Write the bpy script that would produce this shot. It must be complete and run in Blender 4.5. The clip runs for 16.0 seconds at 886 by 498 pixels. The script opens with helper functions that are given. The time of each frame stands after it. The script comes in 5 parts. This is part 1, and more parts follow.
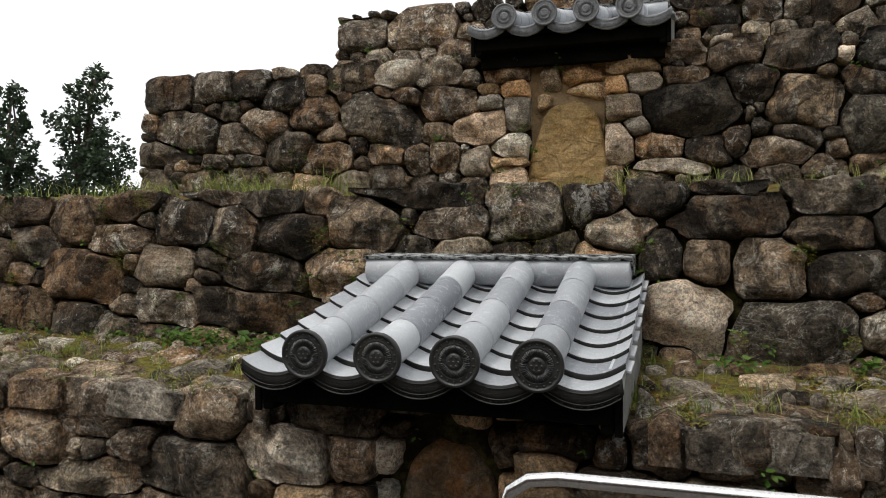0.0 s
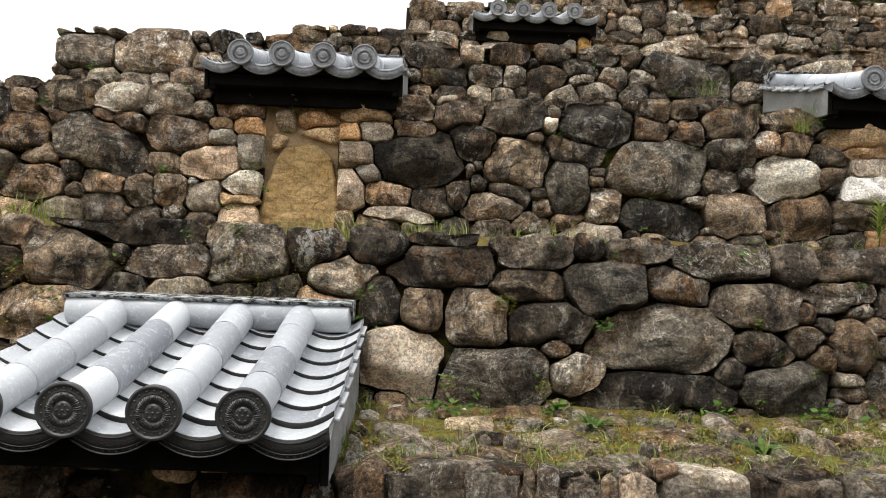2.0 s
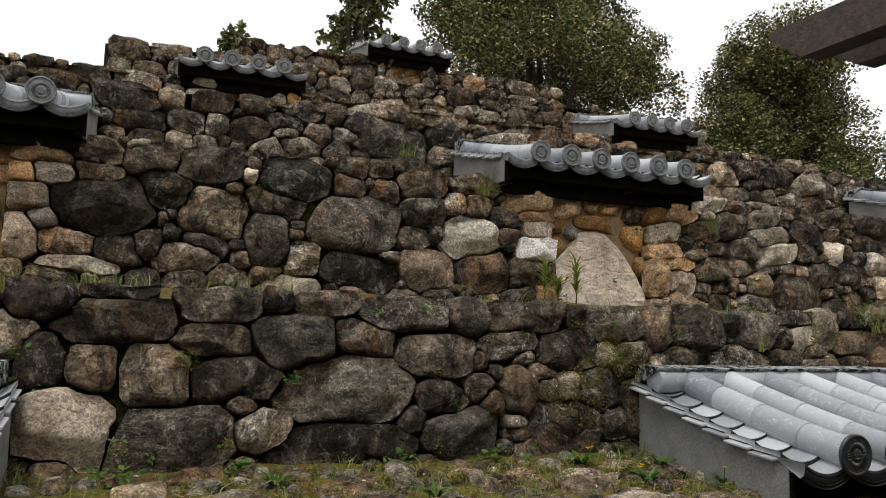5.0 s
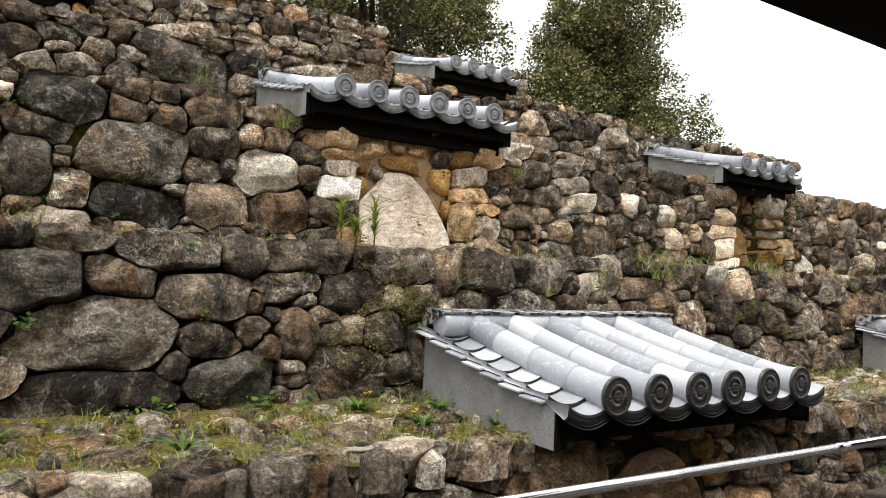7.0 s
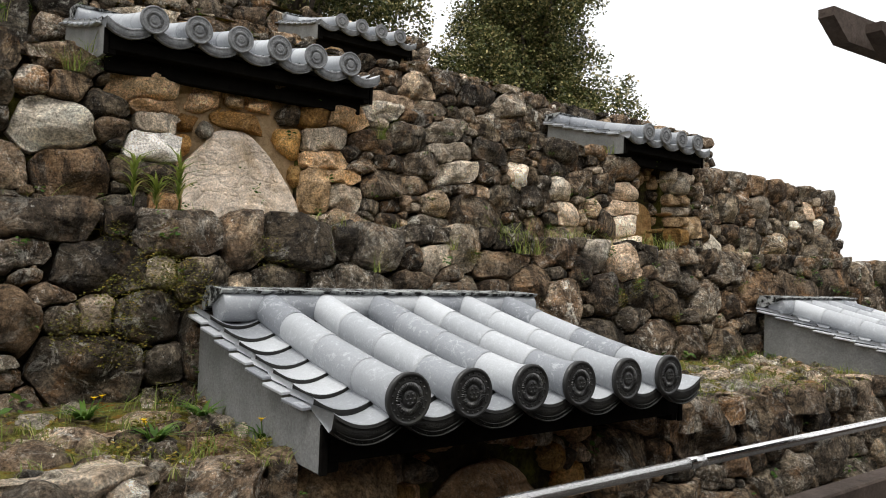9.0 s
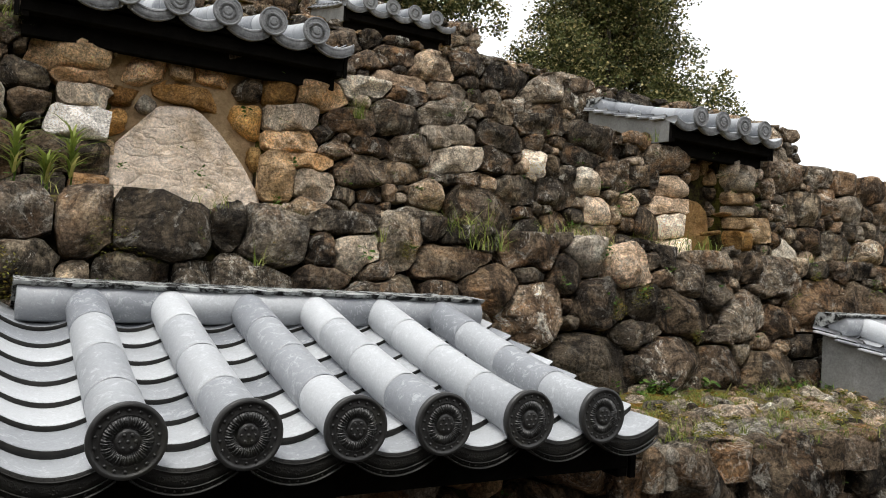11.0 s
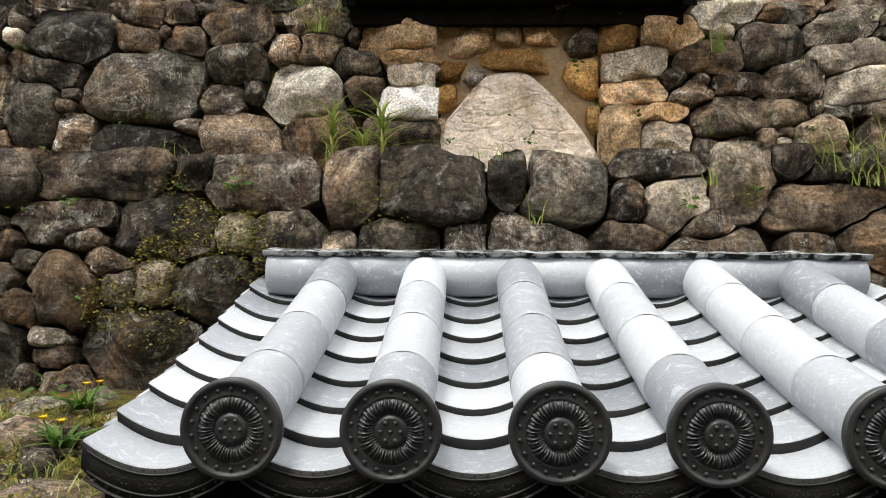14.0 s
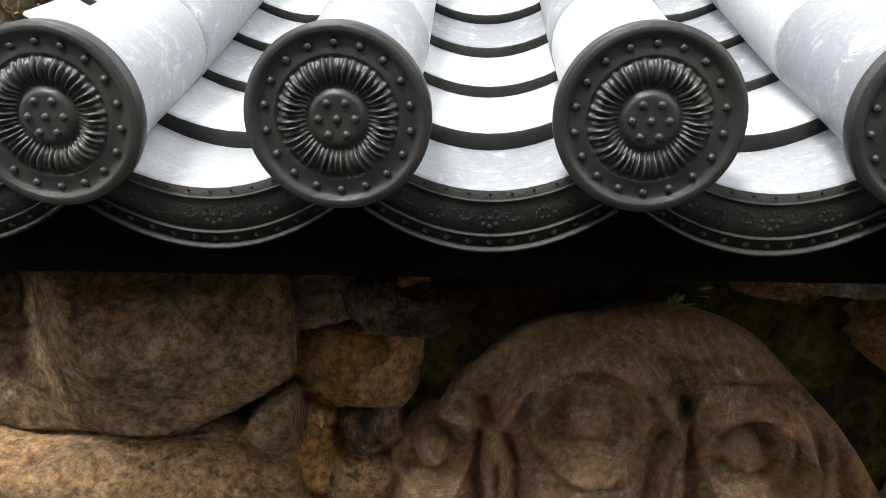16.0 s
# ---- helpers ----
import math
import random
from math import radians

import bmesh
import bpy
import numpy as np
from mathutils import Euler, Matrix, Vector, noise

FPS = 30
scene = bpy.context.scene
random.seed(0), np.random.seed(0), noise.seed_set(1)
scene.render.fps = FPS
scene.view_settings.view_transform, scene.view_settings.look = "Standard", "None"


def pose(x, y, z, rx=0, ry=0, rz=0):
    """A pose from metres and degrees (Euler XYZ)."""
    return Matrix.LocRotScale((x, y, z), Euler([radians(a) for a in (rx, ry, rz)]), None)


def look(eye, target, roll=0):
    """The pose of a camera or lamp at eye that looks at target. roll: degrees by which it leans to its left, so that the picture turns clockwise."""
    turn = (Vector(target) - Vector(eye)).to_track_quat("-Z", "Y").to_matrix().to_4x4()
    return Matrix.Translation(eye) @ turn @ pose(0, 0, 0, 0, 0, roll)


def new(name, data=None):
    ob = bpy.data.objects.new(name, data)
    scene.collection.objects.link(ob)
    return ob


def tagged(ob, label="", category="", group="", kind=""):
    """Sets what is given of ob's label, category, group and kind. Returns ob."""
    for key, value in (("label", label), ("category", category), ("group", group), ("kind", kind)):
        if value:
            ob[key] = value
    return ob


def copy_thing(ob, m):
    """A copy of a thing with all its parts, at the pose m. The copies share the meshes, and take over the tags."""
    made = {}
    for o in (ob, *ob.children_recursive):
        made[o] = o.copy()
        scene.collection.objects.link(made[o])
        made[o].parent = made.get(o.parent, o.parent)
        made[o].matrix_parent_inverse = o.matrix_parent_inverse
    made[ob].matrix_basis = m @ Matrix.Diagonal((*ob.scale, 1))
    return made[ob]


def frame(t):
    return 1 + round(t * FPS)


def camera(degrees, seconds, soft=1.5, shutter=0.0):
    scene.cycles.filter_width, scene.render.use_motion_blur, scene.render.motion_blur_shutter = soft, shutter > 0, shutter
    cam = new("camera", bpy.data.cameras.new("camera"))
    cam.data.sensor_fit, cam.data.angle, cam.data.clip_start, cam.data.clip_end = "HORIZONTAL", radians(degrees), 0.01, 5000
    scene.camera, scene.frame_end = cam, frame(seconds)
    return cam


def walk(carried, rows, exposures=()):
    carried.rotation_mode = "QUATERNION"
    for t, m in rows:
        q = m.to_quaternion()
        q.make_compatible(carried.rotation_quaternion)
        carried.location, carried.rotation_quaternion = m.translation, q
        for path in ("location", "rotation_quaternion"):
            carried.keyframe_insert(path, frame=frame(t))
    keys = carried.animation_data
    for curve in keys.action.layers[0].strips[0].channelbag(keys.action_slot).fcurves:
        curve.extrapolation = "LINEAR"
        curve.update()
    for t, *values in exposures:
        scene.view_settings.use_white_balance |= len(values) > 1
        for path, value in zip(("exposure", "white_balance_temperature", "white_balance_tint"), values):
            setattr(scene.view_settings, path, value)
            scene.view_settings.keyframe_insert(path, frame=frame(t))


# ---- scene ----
cam = camera(59.9, 16.0, soft=1.0)
PATH = [
    (0, (0.079, -0.005, 1.39), (-0.536, 1.897, 1.337), -0.3),
    (0.5, (0.1, -0.004, 1.394), (-0.377, 1.938, 1.361), 0.0),
    (1, (0.12, 0.002, 1.401), (-0.221, 1.972, 1.389), 0.6),
    (1.5, (0.148, 0.009, 1.411), (0.005, 2.003, 1.427), 1.5),
    (2, (0.167, 0.002, 1.427), (0.205, 2.001, 1.48), 2.1),
    (2.5, (0.184, -0.01, 1.441), (0.371, 1.979, 1.542), 2.2),
    (3, (0.203, -0.012, 1.451), (0.515, 1.957, 1.603), 1.9),
    (3.5, (0.22, -0.008, 1.453), (0.635, 1.938, 1.645), 1.7),
    (4, (0.242, -0.013, 1.456), (0.74, 1.912, 1.671), 1.7),
    (4.2, (0.258, -0.004, 1.45), (0.809, 1.906, 1.674), 1.7),
    (6.3, (0.472, -0.073, 1.425), (1.427, 1.68, 1.55), 1.0),
    (6.5, (0.514, -0.037, 1.429), (1.506, 1.697, 1.529), 1.2),
    (7, (0.668, 0.064, 1.421), (1.782, 1.723, 1.504), 2.2),
    (7.5, (0.855, 0.177, 1.405), (2.04, 1.785, 1.513), 2.3),
    (8, (1.126, 0.225, 1.384), (2.319, 1.828, 1.479), 1.4),
    (8.5, (1.413, 0.28, 1.385), (2.628, 1.868, 1.449), 1.5),
    (9, (1.726, 0.393, 1.363), (2.961, 1.965, 1.423), 2.0),
    (11.3, (3.085, 0.616, 1.362), (3.989, 2.399, 1.432), 3.3),
    (11.5, (3.18, 0.643, 1.341), (3.989, 2.47, 1.412), 2.4),
    (12, (3.374, 0.802, 1.315), (4.068, 2.677, 1.369), 1.1),
    (12.5, (3.544, 0.885, 1.31), (4.043, 2.82, 1.368), 0.3),
    (13, (3.644, 0.914, 1.325), (3.721, 2.91, 1.418), 1.1),
    (13.5, (3.675, 0.964, 1.297), (3.65, 2.961, 1.397), 0.5),
    (14, (3.616, 1.132, 1.242), (3.556, 3.131, 1.263), 0.4),
    (14.5, (3.59, 1.288, 1.205), (3.5, 3.285, 1.12), -0.2),
    (15, (3.655, 1.458, 1.144), (3.485, 3.44, 0.938), -1.2),
    (15.5, (3.673, 1.598, 1.091), (3.478, 3.531, 0.615), -0.8),
    (16, (3.618, 1.735, 1.092), (3.538, 3.596, 0.362), -0.1),
]
EXPOSURES = [(0, 0.15), (1.0, 0.15), (1.5, 0.67), (2.0, 0.92), (2.5, 0.8), (3.0, 0.5), (3.5, 0.04), (4.2, -0.25), (6.3, 0.95), (7.0, 1.0), (8.0, 0.54), (9, 0.45), (11.4, 0.6), (12, 0.95), (13.3, 0.86), (14.0, 0.95), (14.5, 1.1), (15.3, 1.35), (16, 1.5)]
walk(cam, [(t, look(eye, target, roll)) for t, eye, target, roll in PATH], EXPOSURES)


# ---- world, sun ----
world = bpy.data.worlds.new("overcast_sky")
scene.world = world
world.use_nodes = True
wn, wl = world.node_tree.nodes, world.node_tree.links
wn.clear()
sky = wn.new("ShaderNodeTexSky")
sky.sky_type, sky.sun_disc = "NISHITA", False
sky.sun_elevation, sky.sun_rotation = radians(63), radians(213)
sky.dust_density, sky.air_density = 4.0, 1.0
grey = wn.new("ShaderNodeHueSaturation")
grey.inputs["Saturation"].default_value = 0.08
cloud = wn.new("ShaderNodeMix")
cloud.data_type = "RGBA"
cloud.inputs["Factor"].default_value = 0.75
cloud.inputs["B"].default_value = (11.0, 11.1, 11.3, 1)
bg = wn.new("ShaderNodeBackground")
bg.inputs["Strength"].default_value = 0.11
wo = wn.new("ShaderNodeOutputWorld")
wl.new(sky.outputs[0], grey.inputs["Color"])
wl.new(grey.outputs[0], cloud.inputs["A"])
wl.new(cloud.outputs["Result"], bg.inputs["Color"])
wl.new(bg.outputs[0], wo.inputs["Surface"])

sun_data = bpy.data.lights.new("sun", "SUN")
sun_data.energy, sun_data.angle, sun_data.color = 1.5, radians(14), (1.0, 0.97, 0.92)
sun = new("sun", sun_data)
sun.matrix_world = look((-1.8, -3.0, 12), (1.5, 2, 0))


# ---- materials ----
class Nodes:
    """A small builder for procedural materials."""

    def __init__(self, name, rough=0.8, metal=0.0, spec=0.4):
        self.mat = bpy.data.materials.new(name)
        self.mat.use_nodes = True
        self.t = self.mat.node_tree
        self.b = self.t.nodes["Principled BSDF"]
        self.b.inputs["Roughness"].default_value = rough
        self.b.inputs["Metallic"].default_value = metal
        self.b.inputs["Specular IOR Level"].default_value = spec
        tc = self.t.nodes.new("ShaderNodeTexCoord")
        info = self.t.nodes.new("ShaderNodeObjectInfo")
        self.random = info.outputs["Random"]
        off = self.t.nodes.new("ShaderNodeVectorMath")
        off.operation = "MULTIPLY_ADD"
        self.t.links.new(self.random, off.inputs[0])
        off.inputs[1].default_value = (37.0, 53.0, 71.0)
        self.t.links.new(tc.outputs["Object"], off.inputs[2])
        self.co = off.outputs[0]

    def noise(self, scale, detail=5, rough=0.6, stretch=None, distort=0.0):
        n = self.t.nodes.new("ShaderNodeTexNoise")
        n.inputs["Scale"].default_value = scale
        n.inputs["Detail"].default_value = detail
        n.inputs["Roughness"].default_value = rough
        n.inputs["Distortion"].default_value = distort
        co = self.co
        if stretch:
            m = self.t.nodes.new("ShaderNodeMapping")
            m.inputs["Scale"].default_value = stretch
            self.t.links.new(co, m.inputs["Vector"])
            co = m.outputs[0]
        self.t.links.new(co, n.inputs["Vector"])
        return n.outputs["Fac"]

    def cells(self, scale, stretch=(1, 1, 1), warp=0.0):
        """Distance to the nearest edge of broken plates."""
        v = self.t.nodes.new("ShaderNodeTexVoronoi")
        v.feature = "DISTANCE_TO_EDGE"
        v.inputs["Scale"].default_value = scale
        m = self.t.nodes.new("ShaderNodeMapping")
        m.inputs["Scale"].default_value = stretch
        w = self.t.nodes.new("ShaderNodeTexNoise")
        w.inputs["Scale"].default_value, w.inputs["Detail"].default_value = 6.0, 6.0
        self.t.links.new(self.co, w.inputs["Vector"])
        a = self.t.nodes.new("ShaderNodeVectorMath")
        a.operation = "MULTIPLY_ADD"
        self.t.links.new(w.outputs["Color"], a.inputs[0])
        a.inputs[1].default_value = (warp, warp, warp)
        self.t.links.new(self.co, a.inputs[2])
        self.t.links.new(a.outputs[0], m.inputs["Vector"])
        self.t.links.new(m.outputs[0], v.inputs["Vector"])
        return v.outputs["Distance"]

    def ramp(self, fac, stops):
        r = self.t.nodes.new("ShaderNodeValToRGB")
        el = r.color_ramp.elements
        while len(el) < len(stops):
            el.new(0.5)
        for e, (p, c) in zip(el, stops):
            e.position = p
            e.color = (*c, 1) if isinstance(c, tuple) else (c, c, c, 1)
        self.t.links.new(fac, r.inputs["Fac"])
        return r.outputs["Color"]

    def mix(self, fac, a, b, mode="MIX"):
        m = self.t.nodes.new("ShaderNodeMix")
        m.data_type, m.blend_type = "RGBA", mode
        for key, v in (("Factor", fac), ("A", a), ("B", b)):
            if isinstance(v, (int, float)):
                m.inputs[key].default_value = v if key == "Factor" else (v, v, v, 1)
            elif isinstance(v, tuple):
                m.inputs[key].default_value = (*v, 1)
            else:
                self.t.links.new(v, m.inputs[key])
        return m.outputs["Result"]

    def math(self, op, a, b=0.0):
        m = self.t.nodes.new("ShaderNodeMath")
        m.operation = op
        for i, v in enumerate((a, b)):
            if isinstance(v, (int, float)):
                m.inputs[i].default_value = v
            else:
                self.t.links.new(v, m.inputs[i])
        return m.outputs[0]

    def colour(self, c):
        self.t.links.new(c, self.b.inputs["Base Color"])

    def rough(self, c):
        self.t.links.new(c, self.b.inputs["Roughness"])

    def bump(self, fac, dist=0.01, strength=0.6, under=None):
        b = self.t.nodes.new("ShaderNodeBump")
        b.inputs["Distance"].default_value = dist
        b.inputs["Strength"].default_value = strength
        self.t.links.new(fac, b.inputs["Height"])
        if under is not None:
            self.t.links.new(under, b.inputs["Normal"])
        self.t.links.new(b.outputs[0], self.b.inputs["Normal"])
        return b.outputs[0]


def stone_material(name, dark, mid, light, lichen=0.5, rust=0.4, crust=0.8, ochre=(0.24, 0.12, 0.045), wear_shade=0.85, grain=1.0):
    """Weathered field stone: a hue of its own, broad tone patches, dark crust, crisp pale lichen, rust, pits with
    painted relief shade, and grain.
    """
    n = Nodes(name, 0.88, 0, 0.16)
    shift = n.math("FRACT", n.math("MULTIPLY", n.random, 17.31))
    often = n.math("FRACT", n.math("MULTIPLY", n.random, 53.7))
    dark, mid, light = [(a * 1.05, b, c * 0.96) for a, b, c in (dark, mid, light)]
    warm = tuple(min(1, m * f) for m, f in zip(mid, (1.16, 0.92, 0.74)))
    cool = tuple(min(1, m * f) for m, f in zip(mid, (0.90, 0.97, 1.04)))
    per = n.ramp(n.random, [(0.0, dark), (0.25, cool), (0.5, mid), (0.72, warm), (0.88, cool), (1.0, light)])
    patch = n.ramp(n.noise(4.5, 8, 0.7, distort=0.8), [(0.40, dark), (0.47, mid), (0.55, mid), (0.60, light)])
    c = n.mix(0.42, per, patch)
    c = n.mix(n.ramp(n.noise(3.2, 6, 0.68, distort=0.5), [(0.52, 0.0), (0.64, rust)]), c, ochre)
    # beds of the rock, faintly banded, broken plates and pale veins
    beds = n.noise(8, 9, 0.72, (0.55, 0.55, 3.0), 0.7)
    c = n.mix(1.0, c, n.ramp(beds, [(0.38, 1 - 0.38 * wear_shade), (0.62, 1 + 0.33 * wear_shade)]), "MULTIPLY")
    chips = n.ramp(n.cells(6.5, (0.8, 0.8, 1.5), 0.16), [(0.0, 0.0), (0.045, 0.8), (0.16, 1.0)])
    broken = n.ramp(often, [(0.25, 1.0), (0.75, 0.45)])
    c = n.mix(1.0, c, n.mix(wear_shade, 1.0, n.mix(1.0, chips, broken, "LIGHTEN")), "MULTIPLY")
    vein = n.ramp(n.noise(3.6, 10, 0.7, distort=1.4), [(0.490, 0.0), (0.500, 0.75 * wear_shade), (0.510, 0.0)])
    c = n.mix(n.mix(1.0, vein, n.ramp(shift, [(0.45, 0.0), (0.7, 1.0)]), "MULTIPLY"), c, (0.62, 0.58, 0.50))
    stain = n.ramp(n.noise(3.4, 9, 0.74, (1.6, 1.6, 0.9), 0.9), [(0.49, 0.0), (0.525, crust)])
    c = n.mix(n.mix(1.0, stain, n.ramp(shift, [(0.2, 1.0), (1.0, 0.35)]), "MULTIPLY"), c, (0.026, 0.022, 0.019))
    spots = n.ramp(n.noise(8, 12, 0.8, distort=0.7), [(0.550, 0.0), (0.570, lichen)])
    c = n.mix(n.mix(1.0, spots, n.ramp(often, [(0.1, 0.15), (0.9, 1.0)]), "MULTIPLY"), c, (0.60, 0.57, 0.50))
    specks = n.ramp(n.noise(34, 5, 0.75), [(0.645, 0.0), (0.66, lichen * grain)])
    c = n.mix(specks, c, (0.66, 0.64, 0.58))
    # relief shade put into the colour: grimy pits darkened, worn ridges lightened
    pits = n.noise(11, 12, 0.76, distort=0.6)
    c = n.mix(1.0, c, n.ramp(pits, [(0.37, 1 - 0.82 * wear_shade), (0.45, 1 - 0.08 * wear_shade), (0.58, 1 + 0.80 * wear_shade)]), "MULTIPLY")
    c = n.mix(1.0, c, n.ramp(n.noise(75, 7, 0.8), [(0.40, 1 - 0.52 * grain), (0.60, 1 + 0.55 * grain)]), "MULTIPLY")
    c = n.mix(1.0, c, n.ramp(shift, [(0.0, 0.50), (0.5, 0.86), (0.85, 1.15), (1.0, 1.55)]), "MULTIPLY")
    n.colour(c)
    b = n.bump(pits, 0.045 * wear_shade, 1.0)
    b = n.bump(beds, 0.045 * wear_shade, 1.0, b)
    b = n.bump(chips, 0.020 * wear_shade, 0.8, b)
    n.bump(n.noise(70, 8, 0.8), 0.010 * grain, 1.0, b)
    return n.mat


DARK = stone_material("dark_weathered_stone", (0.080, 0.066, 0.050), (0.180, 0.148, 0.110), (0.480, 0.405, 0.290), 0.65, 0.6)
BROWN = stone_material("brown_weathered_stone", (0.118, 0.089, 0.062), (0.258, 0.192, 0.126), (0.504, 0.396, 0.264), 0.45, 0.75)
PALE = stone_material("pale_granite", (0.364, 0.294, 0.210), (0.616, 0.532, 0.420), (0.720, 0.720, 0.630), 0.4, 0.5, 0.35, (0.36, 0.22, 0.11), wear_shade=0.55)
TAN = stone_material("tan_sandstone", (0.336, 0.217, 0.112), (0.560, 0.392, 0.224), (0.700, 0.546, 0.364), 0.2, 0.8, 0.3, (0.36, 0.19, 0.07), wear_shade=0.5)
FLAT = stone_material("grey_paving_stone", (0.185, 0.160, 0.128), (0.345, 0.300, 0.238), (0.600, 0.545, 0.450), 0.75, 0.3, 0.35)


WHITE = stone_material("white_quartz_stone", (0.62, 0.60, 0.56), (0.76, 0.74, 0.70), (0.82, 0.80, 0.77), 0.1, 0.05, 0.1, wear_shade=0.25)
OCHRE = stone_material("ochre_sandstone", (0.360, 0.192, 0.060), (0.552, 0.336, 0.120), (0.624, 0.432, 0.204), 0.05, 0.75, 0.25, (0.44, 0.22, 0.05), wear_shade=0.45)
GREEN = stone_material("dark_greenstone", (0.050, 0.046, 0.036), (0.100, 0.090, 0.070), (0.230, 0.205, 0.160), 0.4, 0.3)
KINDS = {"k": GREEN, "b": BROWN, "p": PALE, "t": TAN, "w": WHITE, "o": OCHRE}


def plain_material(name, low, high, scale=8, rough=0.8, bump=0.01, fine=60, metal=0.0, spec=0.12, spread=0.2):
    n = Nodes(name, rough, metal, spec)
    c = n.ramp(n.noise(scale, 6, 0.65, distort=0.4), [(0.5 - spread, low), (0.5 + spread, high)])
    n.colour(n.mix(1.0, c, n.ramp(n.noise(fine, 4, 0.7), [(0.3, 0.75), (0.7, 1.2)]), "MULTIPLY"))
    n.bump(n.noise(fine, 6, 0.7), bump, 0.7)
    return n.mat


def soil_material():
    n = Nodes("mossy_soil_and_niche_shade", 0.95, 0, 0.03)
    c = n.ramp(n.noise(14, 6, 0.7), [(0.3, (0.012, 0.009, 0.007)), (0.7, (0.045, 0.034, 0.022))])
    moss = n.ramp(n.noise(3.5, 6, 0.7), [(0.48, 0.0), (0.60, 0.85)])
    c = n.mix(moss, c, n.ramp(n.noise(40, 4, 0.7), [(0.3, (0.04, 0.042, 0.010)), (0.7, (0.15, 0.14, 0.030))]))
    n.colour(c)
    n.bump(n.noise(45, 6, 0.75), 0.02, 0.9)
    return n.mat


def turf_material():
    """Damp earth with olive and rusty moss in small cushions."""
    n = Nodes("mossy_ground", 0.95, 0, 0.05)
    c = n.ramp(n.noise(16, 8, 0.75), [(0.35, (0.055, 0.040, 0.024)), (0.65, (0.24, 0.185, 0.115))])
    moss = n.ramp(n.noise(7, 9, 0.78), [(0.45, 0.0), (0.54, 0.9)])
    c = n.mix(moss, c, n.ramp(n.noise(45, 6, 0.75), [(0.35, (0.07, 0.07, 0.010)), (0.65, (0.36, 0.32, 0.07))]))
    c = n.mix(n.ramp(n.noise(9.0, 8, 0.75, distort=1), [(0.53, 0.0), (0.60, 0.85)]), c, n.ramp(n.noise(50, 5, 0.7), [(0.35, (0.12, 0.05, 0.01)), (0.65, (0.42, 0.21, 0.04))]))
    n.colour(c)
    n.bump(n.noise(50, 8, 0.8), 0.035, 1.0)
    return n.mat


SOIL = soil_material()
TURF = turf_material()
MORTAR = plain_material("tan_earth_mortar", (0.26, 0.175, 0.095), (0.50, 0.36, 0.21), 7, 0.95, 0.02, 50)
CEMENT = plain_material("grey_cement_render", (0.17, 0.17, 0.163), (0.27, 0.27, 0.262), 6, 0.85, 0.004, 80)
CAP = plain_material("weathered_cap_mortar", (0.012, 0.012, 0.011), (0.40, 0.41, 0.40), 22, 0.9, 0.012, 45, spread=0.06)
# Dark timber, with part of the deep eave shade put into its colour.
WOOD = plain_material("black_timber", (0.003, 0.0028, 0.0025), (0.009, 0.008, 0.007), 9, 0.9, 0.006, 70, spec=0.02)
BOARD = plain_material("weathered_brown_boards", (0.05, 0.037, 0.03), (0.11, 0.085, 0.07), 7, 0.8, 0.006, 60)
STEEL = plain_material("brushed_handrail_steel", (0.70, 0.69, 0.68), (0.78, 0.77, 0.76), 20, 0.22, 0.0002, 120, metal=1.0)
GRAVEL = plain_material("grey_gravel", (0.07, 0.065, 0.06), (0.16, 0.15, 0.14), 30, 0.95, 0.02, 90)


def tile_material(name, low, high, fade, rough):
    """Smoked grey clay: each tile a shade of its own, scuffed pale bloom, faint speckle."""
    n = Nodes(name, rough, 0.0, 0.5)
    c = n.ramp(n.random, [(0.0, low), (1.0, high)])
    c = n.mix(n.ramp(n.noise(26, 9, 0.8, distort=1.0), [(0.54, 0.0), (0.60, fade)]), c, (0.62, 0.64, 0.66))
    c = n.mix(n.ramp(n.noise(22, 6, 0.8), [(0.62, 0.0), (0.72, 0.5)]), c, (0.20, 0.21, 0.21))
    n.colour(n.mix(1.0, c, n.ramp(n.noise(140, 3, 0.7), [(0.3, 0.88), (0.7, 1.1)]), "MULTIPLY"))
    n.rough(n.ramp(n.noise(12, 5, 0.7), [(0.3, rough - 0.1), (0.7, rough + 0.15)]))
    n.bump(n.noise(120, 5, 0.7), 0.001, 0.5)
    return n.mat


TILE = tile_material("smoked_grey_tile", (0.20, 0.212, 0.232), (0.50, 0.515, 0.53), 0.42, 0.42)
LIP = plain_material("black_tile_edge", (0.008, 0.008, 0.008), (0.026, 0.025, 0.021), 14, 0.48, 0.002, 90, spec=0.35)


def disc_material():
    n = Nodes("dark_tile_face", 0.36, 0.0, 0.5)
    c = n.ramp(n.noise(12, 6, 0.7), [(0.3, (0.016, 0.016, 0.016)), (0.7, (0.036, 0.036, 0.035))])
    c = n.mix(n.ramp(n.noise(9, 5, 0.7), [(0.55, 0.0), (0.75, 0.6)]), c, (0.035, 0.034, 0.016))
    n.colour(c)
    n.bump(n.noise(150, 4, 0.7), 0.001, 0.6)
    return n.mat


DISC = disc_material()
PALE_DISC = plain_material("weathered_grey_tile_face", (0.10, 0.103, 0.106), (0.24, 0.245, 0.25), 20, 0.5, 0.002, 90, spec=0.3)


